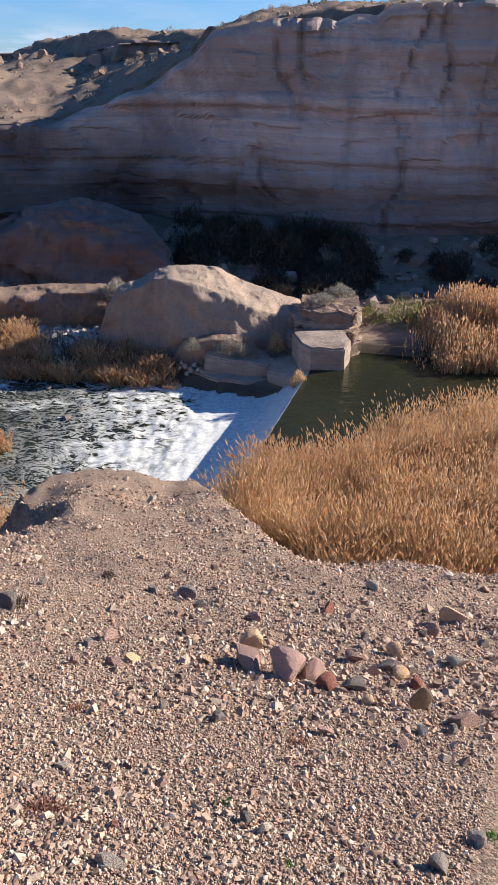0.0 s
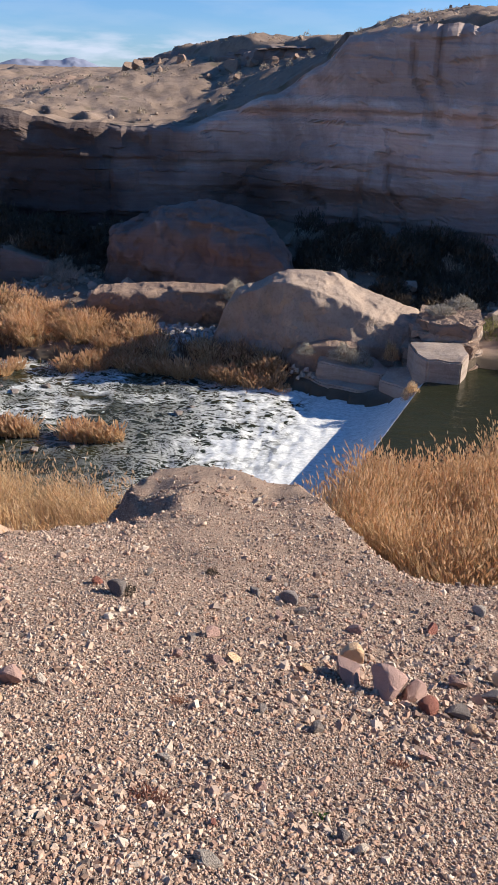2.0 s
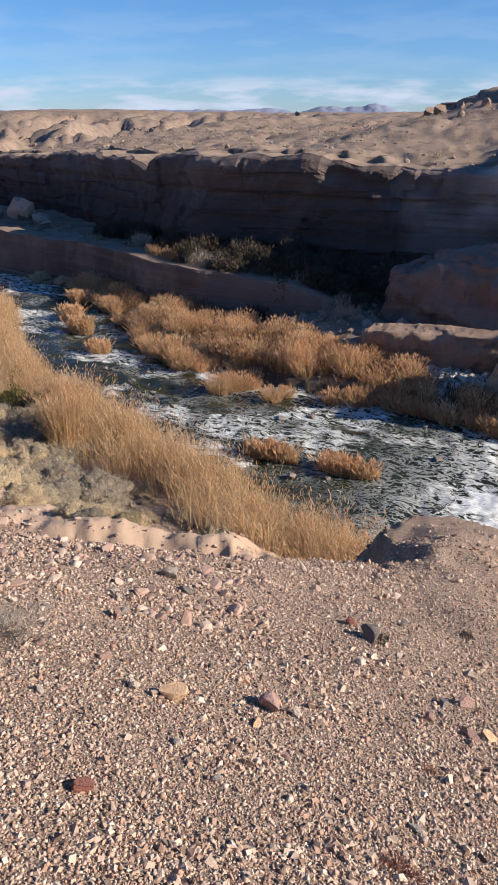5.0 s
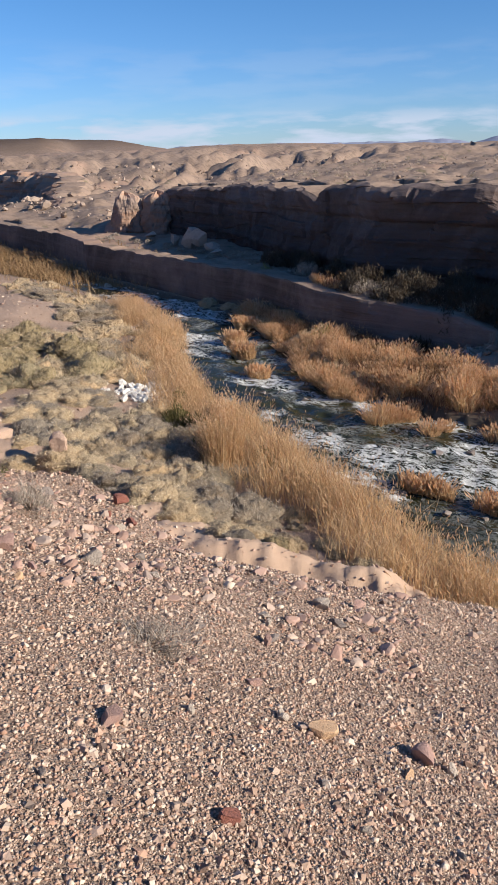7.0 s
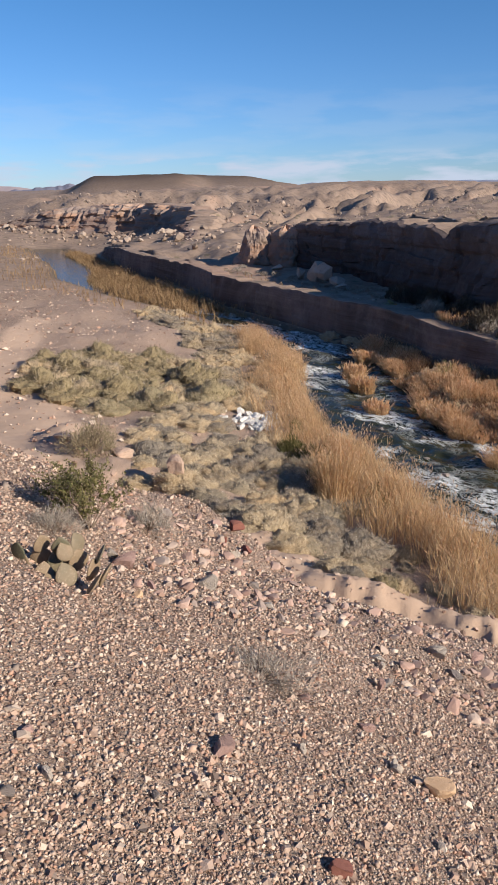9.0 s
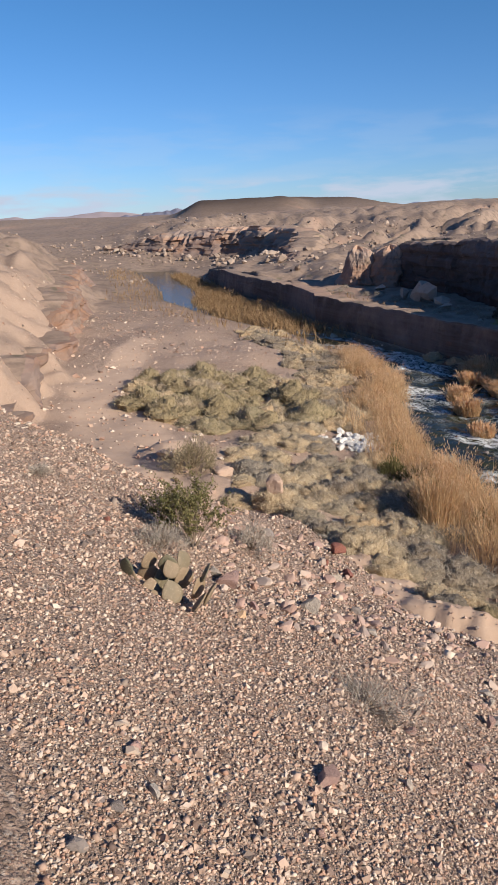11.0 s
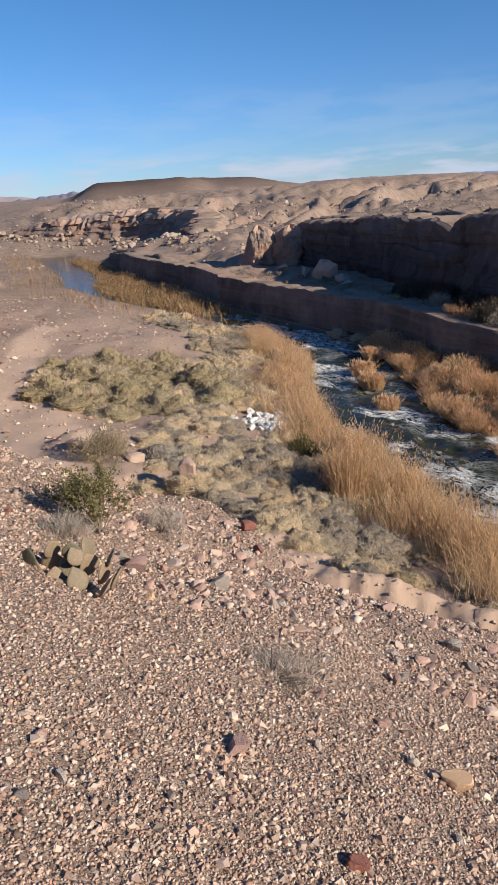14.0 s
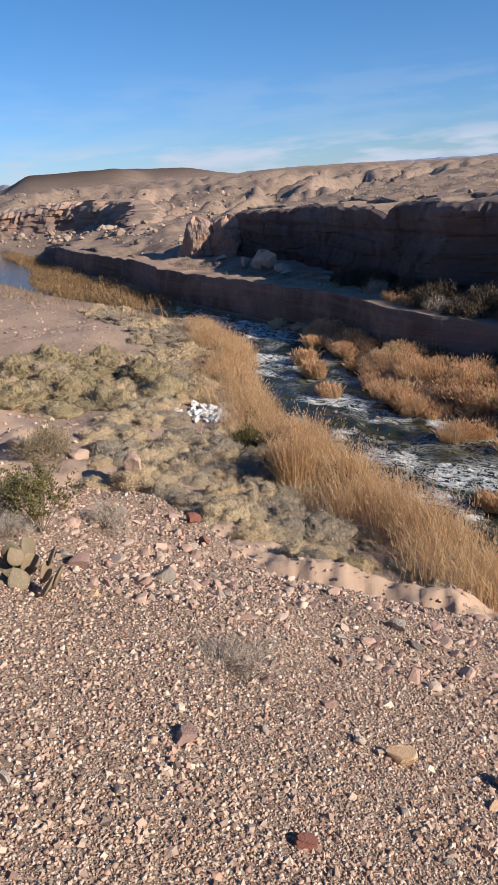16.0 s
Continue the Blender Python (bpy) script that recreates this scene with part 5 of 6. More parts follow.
loft_boulder("rock_shelf", [(-12.8, 32.9, 0.6, 0.4, 0.5, 0.8, 2), (-12, 32.4, 0.7, 1.5, 1.6, 1.2, 4.0), (-9, 32.8, 0.8, 1.5, 1.7, 1.2, 4.4), (-6.5, 32.9, 0.9, 1.5, 1.6, 1.2, 4.4), (-4.5, 33.0, 0.9, 1.2, 1.4, 1.2, 4.0)],
             "low brown rock shelf above the far shore", DARK_ROCK, 0.24, 140, 0.10, 0.4)
def tower(name, x0, y0, wide, tall, seed, mat, label):
    """A standing stack of rock beds, each jutting differently."""
    v, a = np.linspace(0, 1, 44)[:, None], np.linspace(0, 2 * np.pi, 64)[None]
    z0 = height(x0, y0) - 0.6
    bed = value_noise(v * tall / 0.45, 0 * v, seed=seed) + 0 * a
    lump = fbm(1.6 * np.cos(a) + 0 * v, 1.6 * np.sin(a) + 0 * v, v * tall / 1.5 + 0 * a, seed=seed + 1)
    rad = wide / 2 * (1.25 - 0.62 * v) * (1 + 0.26 * lump + 0.035 * np.sign(bed) * np.abs(bed) ** 0.5) * (1 - smooth(0.86, 1.0, v) * 0.55 - 0.45 * smooth(0.985, 1.0, v))
    me = raw_mesh(name, np.stack([x0 + rad * np.cos(a), y0 + 0.75 * rad * np.sin(a), z0 + (tall + 0.6) * v + 0.35 * smooth(0.5, 1, v) * lump], -1).reshape(-1, 3), grid_faces(44, 64), [mat], shade=False)
    return tagged(new(name, me), label, "rock")


tower("rock_pillar", -69.0, 57.2, 4.2, 3.9, 170, BLUFF_ROCK, "standing pillar of banded rock at the cliff's corner")
tower("rock_pillar", -66.2, 59.6, 5.0, 4.0, 176, BLUFF_ROCK, "orange-topped rock stump beside the banded pillar")
UNDER_LEDGE = [(-10.4, 62.8, 2.3), (-8.9, 62.6, 1.6), (-19.6, 68.5, 1.9), (-20.8, 70.0, 2.2), (-15.2, 66.4, 1.3), (-6.8, 59.5, 1.2), (-12.0, 61.0, 1.0), (-16.4, 63.6, 1.1), (-9.4, 58.0, 0.9), (-17.6, 67.8, 1.2), (-5.2, 57.4, 0.9)]
big_shapes = [stone_mesh("boulder_shape", m, 300 + i, 4, 0.85, 0.14, 16) for i, m in enumerate((CONGLOMERATE, DARK_ROCK, CONGLOMERATE, ORANGE_ROCK, PALE_STONE, GREY_STONE))]
for x, y, size, tall, which, label in (
        (-51.0, 50.9, 3.0, 1.15, 0, "jumbled boulder on the bench above the cut bank"), (-53.0, 51.6, 2.8, 1.1, 2, "jumbled boulder on the bench above the cut bank"), (-48.9, 50.1, 2.4, 0.6, 0, "flat slab of rock on the bench above the cut bank"),
        (-55.6, 52.0, 2.0, 0.8, 2, "jumbled boulder on the bench above the cut bank"), (-62, 54.6, 2.2, 0.6, 0, "low rock on the bench above the cut bank"), (-47.4, 49.2, 1.8, 0.4, 0, "flat slab of rock on the bench above the cut bank"),
        (-55.6, 43.2, 1.9, 0.6, 4, "pale boulder standing in the river"), (-20.6, 13.2, 1.3, 1.15, 3, "pink-orange weathered rock among the brush"), (-24.6, 13.4, 1.6, 0.36, 3, "smooth pink sandstone hump beside the sand wash"),
        (-27.4, 12.4, 1.8, 0.30, 3, "smooth pink sandstone hump beside the sand wash")):
    z = max(height(x, y), 2.9 if -64 < x < -47 and y > 49 else -0.3)
    place_rock(big_shapes[which], "boulder", x, y, z + 0.22 * size * tall, size, random.uniform(0, 360), label, tall=tall)
for x, y, size in UNDER_LEDGE:
    place_rock(big_shapes[1], "boulder", x, y, height(x, y) + 0.15 * size, size, random.uniform(0, 360), "brown boulder fallen from the broken ledge", "boulders under the ledge", 0.8)
for x, y, size in ((-11.9, 26.4, 0.5), (-13.6, 25.9, 0.45), (-14.6, 25.2, 0.35), (-15.9, 22.0, 0.40), (-12.1, 21.4, 0.42), (-6.1, 24.8, 0.55), (-5.7, 25.4, 0.4), (-10.2, 21.0, 0.45), (-9.0, 21.4, 0.35), (-17.6, 24.6, 0.5),
                   (-16.4, 23.0, 0.4), (-21.3, 27.8, 0.5), (-23.5, 27.3, 0.45), (-26.8, 30.2, 0.5), (-7.4, 27.6, 0.4), (-4.4, 20.6, 0.35), (-6.6, 19.6, 0.35), (-19.4, 25.6, 0.4), (-30.2, 34.6, 0.5), (-12.9, 25.6, 0.6)):
    place_rock(big_shapes[5], "river_rock", x, y, 0.02, size, random.uniform(0, 360), "wet dark rock breaking the rapids", "rocks in the rapids", 0.7)
for x, y, size in ((-1.75, 28.25, 0.55), (-2.0, 28.5, 0.5), (-1.45, 28.3, 0.45), (-1.9, 28.1, 0.42), (-1.3, 28.15, 0.4), (-2.2, 28.4, 0.4), (-1.6, 28.55, 0.5), (-2.15, 28.7, 0.36), (-1.75, 28.4, 0.36)):
    place_rock(big_shapes[4], "bank_rock", x, y, max(height(x, y), 0) + 0.14 + 0.3 * (y - 28.0), size, random.uniform(0, 360), "pale grey block beside the broken weir slab", "blocks beside the weir", 0.8)
for x, y, size in ((-8.45, 12.45, 0.26), (-8.25, 12.65, 0.2), (-8.7, 12.2, 0.18), (-8.05, 12.6, 0.16)):
    place_rock(big_shapes[4], "bank_rock", x, y, height(x, y) + 0.08, size, random.uniform(0, 360), "white stone at the foot of the sand bank", "white stones by the reeds", 0.8)
# ---- plants ----
def leafy(name, stops, through=0.2):
    return blade_material(name, stops, through)


SAGE = leafy("sage_leaf", [(0.0, (0.330, 0.273, 0.204)), (0.6, (0.460, 0.385, 0.296)), (1.0, (0.580, 0.489, 0.398))])
OLIVE = leafy("olive_leaf", [(0.0, (0.210, 0.179, 0.107)), (0.6, (0.340, 0.282, 0.178)), (1.0, (0.460, 0.367, 0.255))])
CREOSOTE_LEAF = leafy("creosote_leaf", [(0.0, (0.085, 0.085, 0.03)), (0.6, (0.18, 0.17, 0.065)), (1.0, (0.32, 0.28, 0.13))], 0.3)
STRAW = leafy("straw", [(0.0, (0.46, 0.36, 0.235)), (0.6, (0.62, 0.50, 0.345)), (1.0, (0.74, 0.63, 0.47))])
TWIG = leafy("grey_twig", [(0.0, (0.24, 0.205, 0.17)), (0.6, (0.38, 0.33, 0.28)), (1.0, (0.52, 0.46, 0.39))], 0.05)
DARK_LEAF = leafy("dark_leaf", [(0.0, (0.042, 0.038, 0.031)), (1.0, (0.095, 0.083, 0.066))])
BRIGHT_LEAF = leafy("bright_leaf", [(0.0, (0.05, 0.16, 0.02)), (1.0, (0.10, 0.28, 0.05))])
RED_WEED = leafy("red_weed", [(0.0, (0.20, 0.075, 0.05)), (1.0, (0.36, 0.17, 0.12))])
WOOD = rock_material("brush_wood", (0.17, 0.12, 0.085), (0.29, 0.22, 0.165), 20, 0.1)


def twigs(seed, count, wide, tall, length, width, up=0.6, mat=0, hollow=0.45, lump=0.25):
    """Blades that fill a low dome of given width and height. Returns places and triangles."""
    g = np.random.default_rng(seed)
    a, e = g.uniform(0, 2 * np.pi, count), np.arcsin(g.uniform(0.0, 1, count))
    d = np.stack([np.cos(a) * np.cos(e), np.sin(a) * np.cos(e), np.sin(e)], -1)
    bulge = 1 + lump * fbm(d[:, 0] * 2.2, d[:, 1] * 2.2, d[:, 2] * 2.2, seed=seed, octaves=3)
    r = g.uniform(hollow, 1, count) ** 0.6 * bulge
    p = d * r[:, None] * (wide / 2, wide / 2, tall)
    way = d * (1 - up) + np.array([0, 0, up]) + g.normal(0, 0.42, (count, 3))
    way /= np.linalg.norm(way, axis=1)[:, None]
    side = np.cross(way, g.normal(0, 1, (count, 3)))
    side /= np.linalg.norm(side, axis=1)[:, None] + 1e-9
    ln, w = length * g.uniform(0.6, 1.4, (count, 1)), width * g.uniform(0.6, 1.4, (count, 1))
    p = p - way * ln * 0.55
    p[:, 2] = np.maximum(p[:, 2], 0.01)
    v = np.stack([p - side * w, p + side * w, p + way * ln], 1).reshape(-1, 3)
    return v, np.arange(count * 3).reshape(-1, 3)


def stems(seed, count, wide, tall, thick, bend=0.2):
    """Tapered, crooked stems that fan out from one root. Returns places and faces."""
    g = np.random.default_rng(seed)
    vs, fs, at = [], [], 0
    for _ in range(count):
        a, out = g.uniform(0, 2 * np.pi), g.uniform(0.25, 1.0)
        end = np.array([np.cos(a) * wide / 2 * out, np.sin(a) * wide / 2 * out, tall * g.uniform(0.75, 1.05) * (1.1 - 0.35 * out)])
        kink = g.normal(0, bend * tall * 0.3, (5, 3))
        for i, t in enumerate(np.linspace(0, 1, 5)):
            c = end * np.array([t, t, t**0.8]) + kink[i] * t * (1 - 0.3 * t)
            c[2] = max(c[2], -0.02)
            rad = thick * (1.05 - t)
            for b in range(3):
                q = 2 * np.pi * b / 3
                vs.append(c + rad * np.array([np.cos(q), np.sin(q), 0.0]))
        for i in range(4):
            for b in range(3):
                n = (b + 1) % 3
                fs.append((at + 3 * i + b, at + 3 * i + n, at + 3 * i + 3 + n, at + 3 * i + 3 + b))
        at += 15
    return np.array(vs), np.array(fs)


def brush_body(name, tones):
    """The dense heart of a bush: fine crossing twigs, paler outside and dark in the gaps."""
    k = Mat(name, 0.95, 0.1)
    base = k.ramp(k.noise(26, 8, 0.72), [(0.3, tones[0]), (0.5, tones[1]), (0.68, tones[2])])
    k.colour(k.mix(k.ramp(k.each(), [(0.0, 0.0), (1.0, 0.6)]), base, k.mix(1.0, base, (1.12, 0.95, 0.78), "MULTIPLY")))
    k.bump(k.noise(9, 7, 0.7), 1.0, 0.10)
    k.bump(k.noise(45, 6, 0.75), 1.0, 0.04)
    return k.m


def dome(seed, wide, tall, lump):
    """A lumpy dome that the leaves of a bush cover."""
    v, a = np.linspace(0, 1, 10)[:, None], np.linspace(0, 2 * np.pi, 22)[None]
    e = v * np.pi / 2
    d = np.stack([np.cos(a) * np.cos(e), np.sin(a) * np.cos(e), np.sin(e) + 0 * a], -1)
    bulge = 1 + lump * fbm(d[..., 0] * 2.2, d[..., 1] * 2.2, d[..., 2] * 2.2, seed=seed, octaves=3)
    p = d * (0.86 * bulge)[..., None] * (wide / 2, wide / 2, tall)
    p[0, :, 2] = -0.08
    return p.reshape(-1, 3), grid_faces(10, 22)


def make_bush(name, label, seed, wide, tall, leaf, count, length, width, up=0.6, wood=14, group="", extra=None, hollow=0.45, lump=0.25, category="bush", body=None):
    root = tagged(new(name), label, category, group)
    if body:
        v, f = dome(seed, wide, tall, lump)
        part("twig_mass", raw_mesh("twig_mass", v, f, [body]), root)
    v, f = twigs(seed, count, wide, tall, length, width, up, hollow=hollow, lump=lump)
    part("foliage", raw_mesh("foliage", v, f, [leaf], shade=False), root)
    if extra:
        v, f = twigs(seed + 5, count // 3, wide * 0.92, tall * 0.95, length, width, up, hollow=hollow, lump=lump)
        part("dry_foliage", raw_mesh("dry_foliage", v, f, [extra], shade=False), root, "dry straw-coloured tips")
    v, f = stems(seed + 9, wood, wide * 0.8, tall * 0.85, 0.012 * wide)
    part("stem", raw_mesh("stem", v, f, [WOOD]), root)
    return root


def put(root, x, y, turn=0, size=1.0, tall=1.0, z=None):
    root.matrix_basis = pose(x, y, (height(x, y) if z is None else z) - 0.03 * size, 0, 0, turn) @ Matrix.Diagonal((size, size, size * tall, 1))


def put_copy(root, x, y, turn, size, tall=1.0, z=None):
    ob = copy_thing(root, Matrix())
    put(ob, x, y, turn, size, tall, z)
    return ob


def thicket(name, label, items):
    """Bushes too many to tell apart, in one mesh: the bush to repeat, x, y, turn, size and tallness of each."""
    vs, faces, which, mats, at = [], {3: [], 4: []}, {3: [], 4: []}, [], 0
    for root, x, y, turn, size, tall in items:
        m = np.array(pose(x, y, height(x, y) - 0.03 * size, 0, 0, turn) @ Matrix.Diagonal((size, size, size * tall, 1)))
        for child in root.children:
            me = child.data
            v = np.empty(len(me.vertices) * 3, np.float32)
            me.vertices.foreach_get("co", v)
            vs.append(v.reshape(-1, 3) @ m[:3, :3].T + m[:3, 3])
            k = len(me.polygons[0].vertices)
            f = np.empty(len(me.loops), np.int32)
            me.loops.foreach_get("vertex_index", f)
            faces[k].append(f.reshape(-1, k) + at)
            if me.materials[0] not in mats:
                mats.append(me.materials[0])
            which[k].append(np.full(len(me.polygons), mats.index(me.materials[0])))
            at += len(v) // 3
    groups = [np.concatenate(faces[k]) for k in (3, 4) if faces[k]]
    me = raw_mesh(name, np.concatenate(vs), groups, mats, shade=False, which=np.concatenate([np.concatenate(which[k]) for k in (3, 4) if which[k]]))
    return tagged(new(name, me), label, "brush", kind="stuff")


def terrace_bushes():
    bodies = [brush_body("sage_body", ((0.20, 0.165, 0.115), (0.36, 0.295, 0.21), (0.48, 0.405, 0.30))), brush_body("straw_body", ((0.25, 0.19, 0.12), (0.46, 0.36, 0.24), (0.61, 0.50, 0.36))),
              brush_body("olive_body", ((0.16, 0.135, 0.08), (0.30, 0.25, 0.155), (0.43, 0.35, 0.24))), brush_body("twig_body", ((0.14, 0.115, 0.085), (0.25, 0.21, 0.165), (0.37, 0.32, 0.26)))]
    look_of = dict(group="terrace brush", lump=0.34, hollow=0.8, up=0.42, wood=7)
    kinds = [make_bush("bush", "rounded grey-green desert brush on the river terrace", 501, 1.0, 0.36, SAGE, 1100, 0.075, 0.0052, extra=STRAW, body=bodies[0], **look_of),
             make_bush("bush", "rounded straw-coloured dry brush on the river terrace", 511, 1.0, 0.36, STRAW, 1200, 0.085, 0.0048, body=bodies[1], **look_of),
             make_bush("bush", "olive-green desert brush on the river terrace", 521, 1.0, 0.38, OLIVE, 1100, 0.07, 0.0056, extra=SAGE, body=bodies[2], **look_of),
             make_bush("bush", "grey leafless brush on the river terrace", 531, 1.0, 0.30, TWIG, 1200, 0.085, 0.0042, body=bodies[3], **look_of)]
    spots = []
    rb = random.Random(77)
    while len(spots) < 470:
        x, y = rb.uniform(-62, -8.5), rb.uniform(10, 42)
        if inside(np.array([x]), np.array([y]), RIVER)[0]:
            continue
        d = float(line_distance(np.array([x]), np.array([y]), NEAR_EDGE)[0])
        belt = 2.2 < d < np.interp(-x, [9, 14, 22, 30, 45, 62], [4.9, 7.6, 9.8, 8.6, 6.4, 5.0])
        patch = ((x + 37.3) / 6.8) ** 2 + ((y - 20.6) / 4.6) ** 2 < 1
        z = height(x, y)
        heap = (x + 27.2) ** 2 + (y - 22.0) ** 2 < 4.5
        if (belt or patch) and z < 2.9 and not heap:
            spots.append((x, y, d, patch))
    spots.sort(key=lambda p: p[0] ** 2 + p[1] ** 2)
    rest = []
    for i, (x, y, d, patch) in enumerate(spots):
        tone = float(value_noise(np.array([x / 3.0]), np.array([y / 3.0]), seed=90)[0]) + rb.gauss(0, 0.3)
        which = rb.choice((2, 2, 1, 0)) if patch else 1 if tone > -0.12 else 0 if tone > -0.5 else 3
        size = rb.uniform(0.7, 2.3) * (1.35 if patch else 1.0) * (0.6 if x > -14 else 1.0)
        tall = rb.uniform(0.6, 1.05)
        if i < 4:
            put(kinds[i], x, y, rb.uniform(0, 360), size, tall)
        elif i < 190:
            put_copy(kinds[which], x, y, rb.uniform(0, 360), size, tall)
        else:
            rest.append((kinds[which], x, y, rb.uniform(0, 360), size, tall))
    thicket("terrace_scrub", "straw and olive desert brush along the far river terrace", rest)


def shaded_bushes():
    # near-black leaves: dark brush, with the cliff foot's shade put into their colour
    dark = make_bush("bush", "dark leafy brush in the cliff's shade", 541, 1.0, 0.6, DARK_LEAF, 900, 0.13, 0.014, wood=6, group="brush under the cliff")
    grey = make_bush("bush", "grey twiggy brush in the cliff's shade", 551, 1.0, 0.5, TWIG, 900, 0.12, 0.009, wood=6, group="brush under the cliff")
    rb = random.Random(5)
    first = {0: dark, 1: grey}
    n, rest = 0, []
    while n < 230:
        x = rb.uniform(-40, 16) if rb.random() < 0.5 else rb.uniform(-3, 7)
        foot = float(np.interp(x, CX, CY))
        y = foot - rb.uniform(0.6, 9.0) * rb.uniform(0.4, 1)
        # extra dark brush over the bench's end, added to deepen the shade there
        if n > 150:
            x, y = rb.uniform(-35, -12), rb.uniform(38.6, 43.5)
        z = height(x, y)
        if float(line_distance(np.array([x]), np.array([y]), FAR_EDGE)[0]) < 4 or y < 32.5 or (-13 < x < -2.5 and y < 41.5):
            continue
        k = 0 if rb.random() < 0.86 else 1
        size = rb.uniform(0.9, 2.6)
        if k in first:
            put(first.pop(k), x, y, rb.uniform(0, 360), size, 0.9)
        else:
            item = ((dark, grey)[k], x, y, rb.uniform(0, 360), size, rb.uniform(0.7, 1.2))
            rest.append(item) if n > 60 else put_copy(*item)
        n += 1
    for _ in range(70):
        x = rb.uniform(-68, -34)
        y = float(np.interp(x, BX, BY)) + rb.uniform(2.0, 7.5)
        rest.append((grey, x, y, rb.uniform(0, 360), rb.uniform(0.5, 1.5), rb.uniform(0.4, 0.8)))
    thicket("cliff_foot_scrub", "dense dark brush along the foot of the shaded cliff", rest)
    green = make_bush("bush", "yellow-green leafy bush at the edge of the shade", 561, 1.0, 0.6, leafy("yellow_leaf", [(0.0, (0.17, 0.19, 0.05)), (1.0, (0.38, 0.38, 0.14))]), 700, 0.10, 0.011, group="shore brush")
    put(green, -26.5, 36.6, 20, 2.0)
    for x, y, size, tall in ((-18.2, 36.2, 1.2, 1.3), (7.4, 31.0, 2.2, 0.9), (5.9, 31.2, 1.5, 0.9), (8.8, 32.0, 1.8, 0.8), (-36.8, 43.4, 1.2, 1.3), (-4.2, 29.2, 1.2, 0.8)):
        put_copy(green, x, y, rb.uniform(0, 360), size, tall)
    pale = make_bush("bush", "pale grey brush on the rock shelf", 571, 1.0, 0.55, leafy("pale_twig", [(0.0, (0.33, 0.30, 0.25)), (1.0, (0.55, 0.51, 0.44))], 0.1), 2200, 0.11, 0.008, group="shore brush")
    put(pale, -5.4, 33.4, 0, 1.6, 0.9, 2.2)
    for x, y, size, tall, z in ((-0.3, 28.7, 1.2, 0.9, 1.3), (0.6, 28.7, 1.1, 1.1, 1.0), (0.25, 28.6, 0.8, 1.1, 1.2), (-1.7, 28.8, 0.9, 0.8, 1.35), (4.6, 31.4, 1.4, 0.6, 2.9), (3.6, 30.2, 1.3, 0.5, 2.95)):
        put_copy(pale, x, y, rb.uniform(0, 360), size, tall, z)
    rust = make_bush("bush", "rust-coloured dry tuft by the weir", 576, 1.0, 0.8, STALK, 900, 0.2, 0.012, 0.8, group="shore brush")
    put(rust, 1.75, 28.9, 0, 0.75, 1.2, 1.3)
    put_copy(rust, 2.45, 25.75, 40, 0.8, 1.1, 0.9)
    shade = make_bush("bush", "dark green bush growing among the reeds", 581, 1.0, 0.6, CREOSOTE_LEAF, 2400, 0.09, 0.012, group="green bushes in the reeds")
    put(shade, -19.0, 19.0, 0, 1.9, 1.25)
    for x, y, size in ((-22.4, 20.2, 1.8), (-20.4, 20.4, 2.0), (-16.8, 19.4, 1.6), (-21.4, 20.4, 1.5), (-24.6, 22.6, 1.4)):
        put_copy(shade, x, y, rb.uniform(0, 360), size * 0.85, 1.2)
    vs, fs, at = [], [], 0
    for i in range(420):
        x = rb.uniform(-60, 22)
        y = float(np.interp(x, CX, CY)) + rb.uniform(3, 60)
        size = rb.uniform(0.25, 0.8)
        v, f = twigs(700 + i, 80, size, size * 0.6, 0.2 * size, 0.03 * size)
        vs.append(v + (x, y, height(x, y))), fs.append(f + at)
        at += len(v)
    tagged(new("upland_scrub", raw_mesh("upland_scrub", np.concatenate(vs), np.concatenate(fs), [SAGE], shade=False)), "small grey desert scrub dotted over the upland", "scrub", kind="stuff")


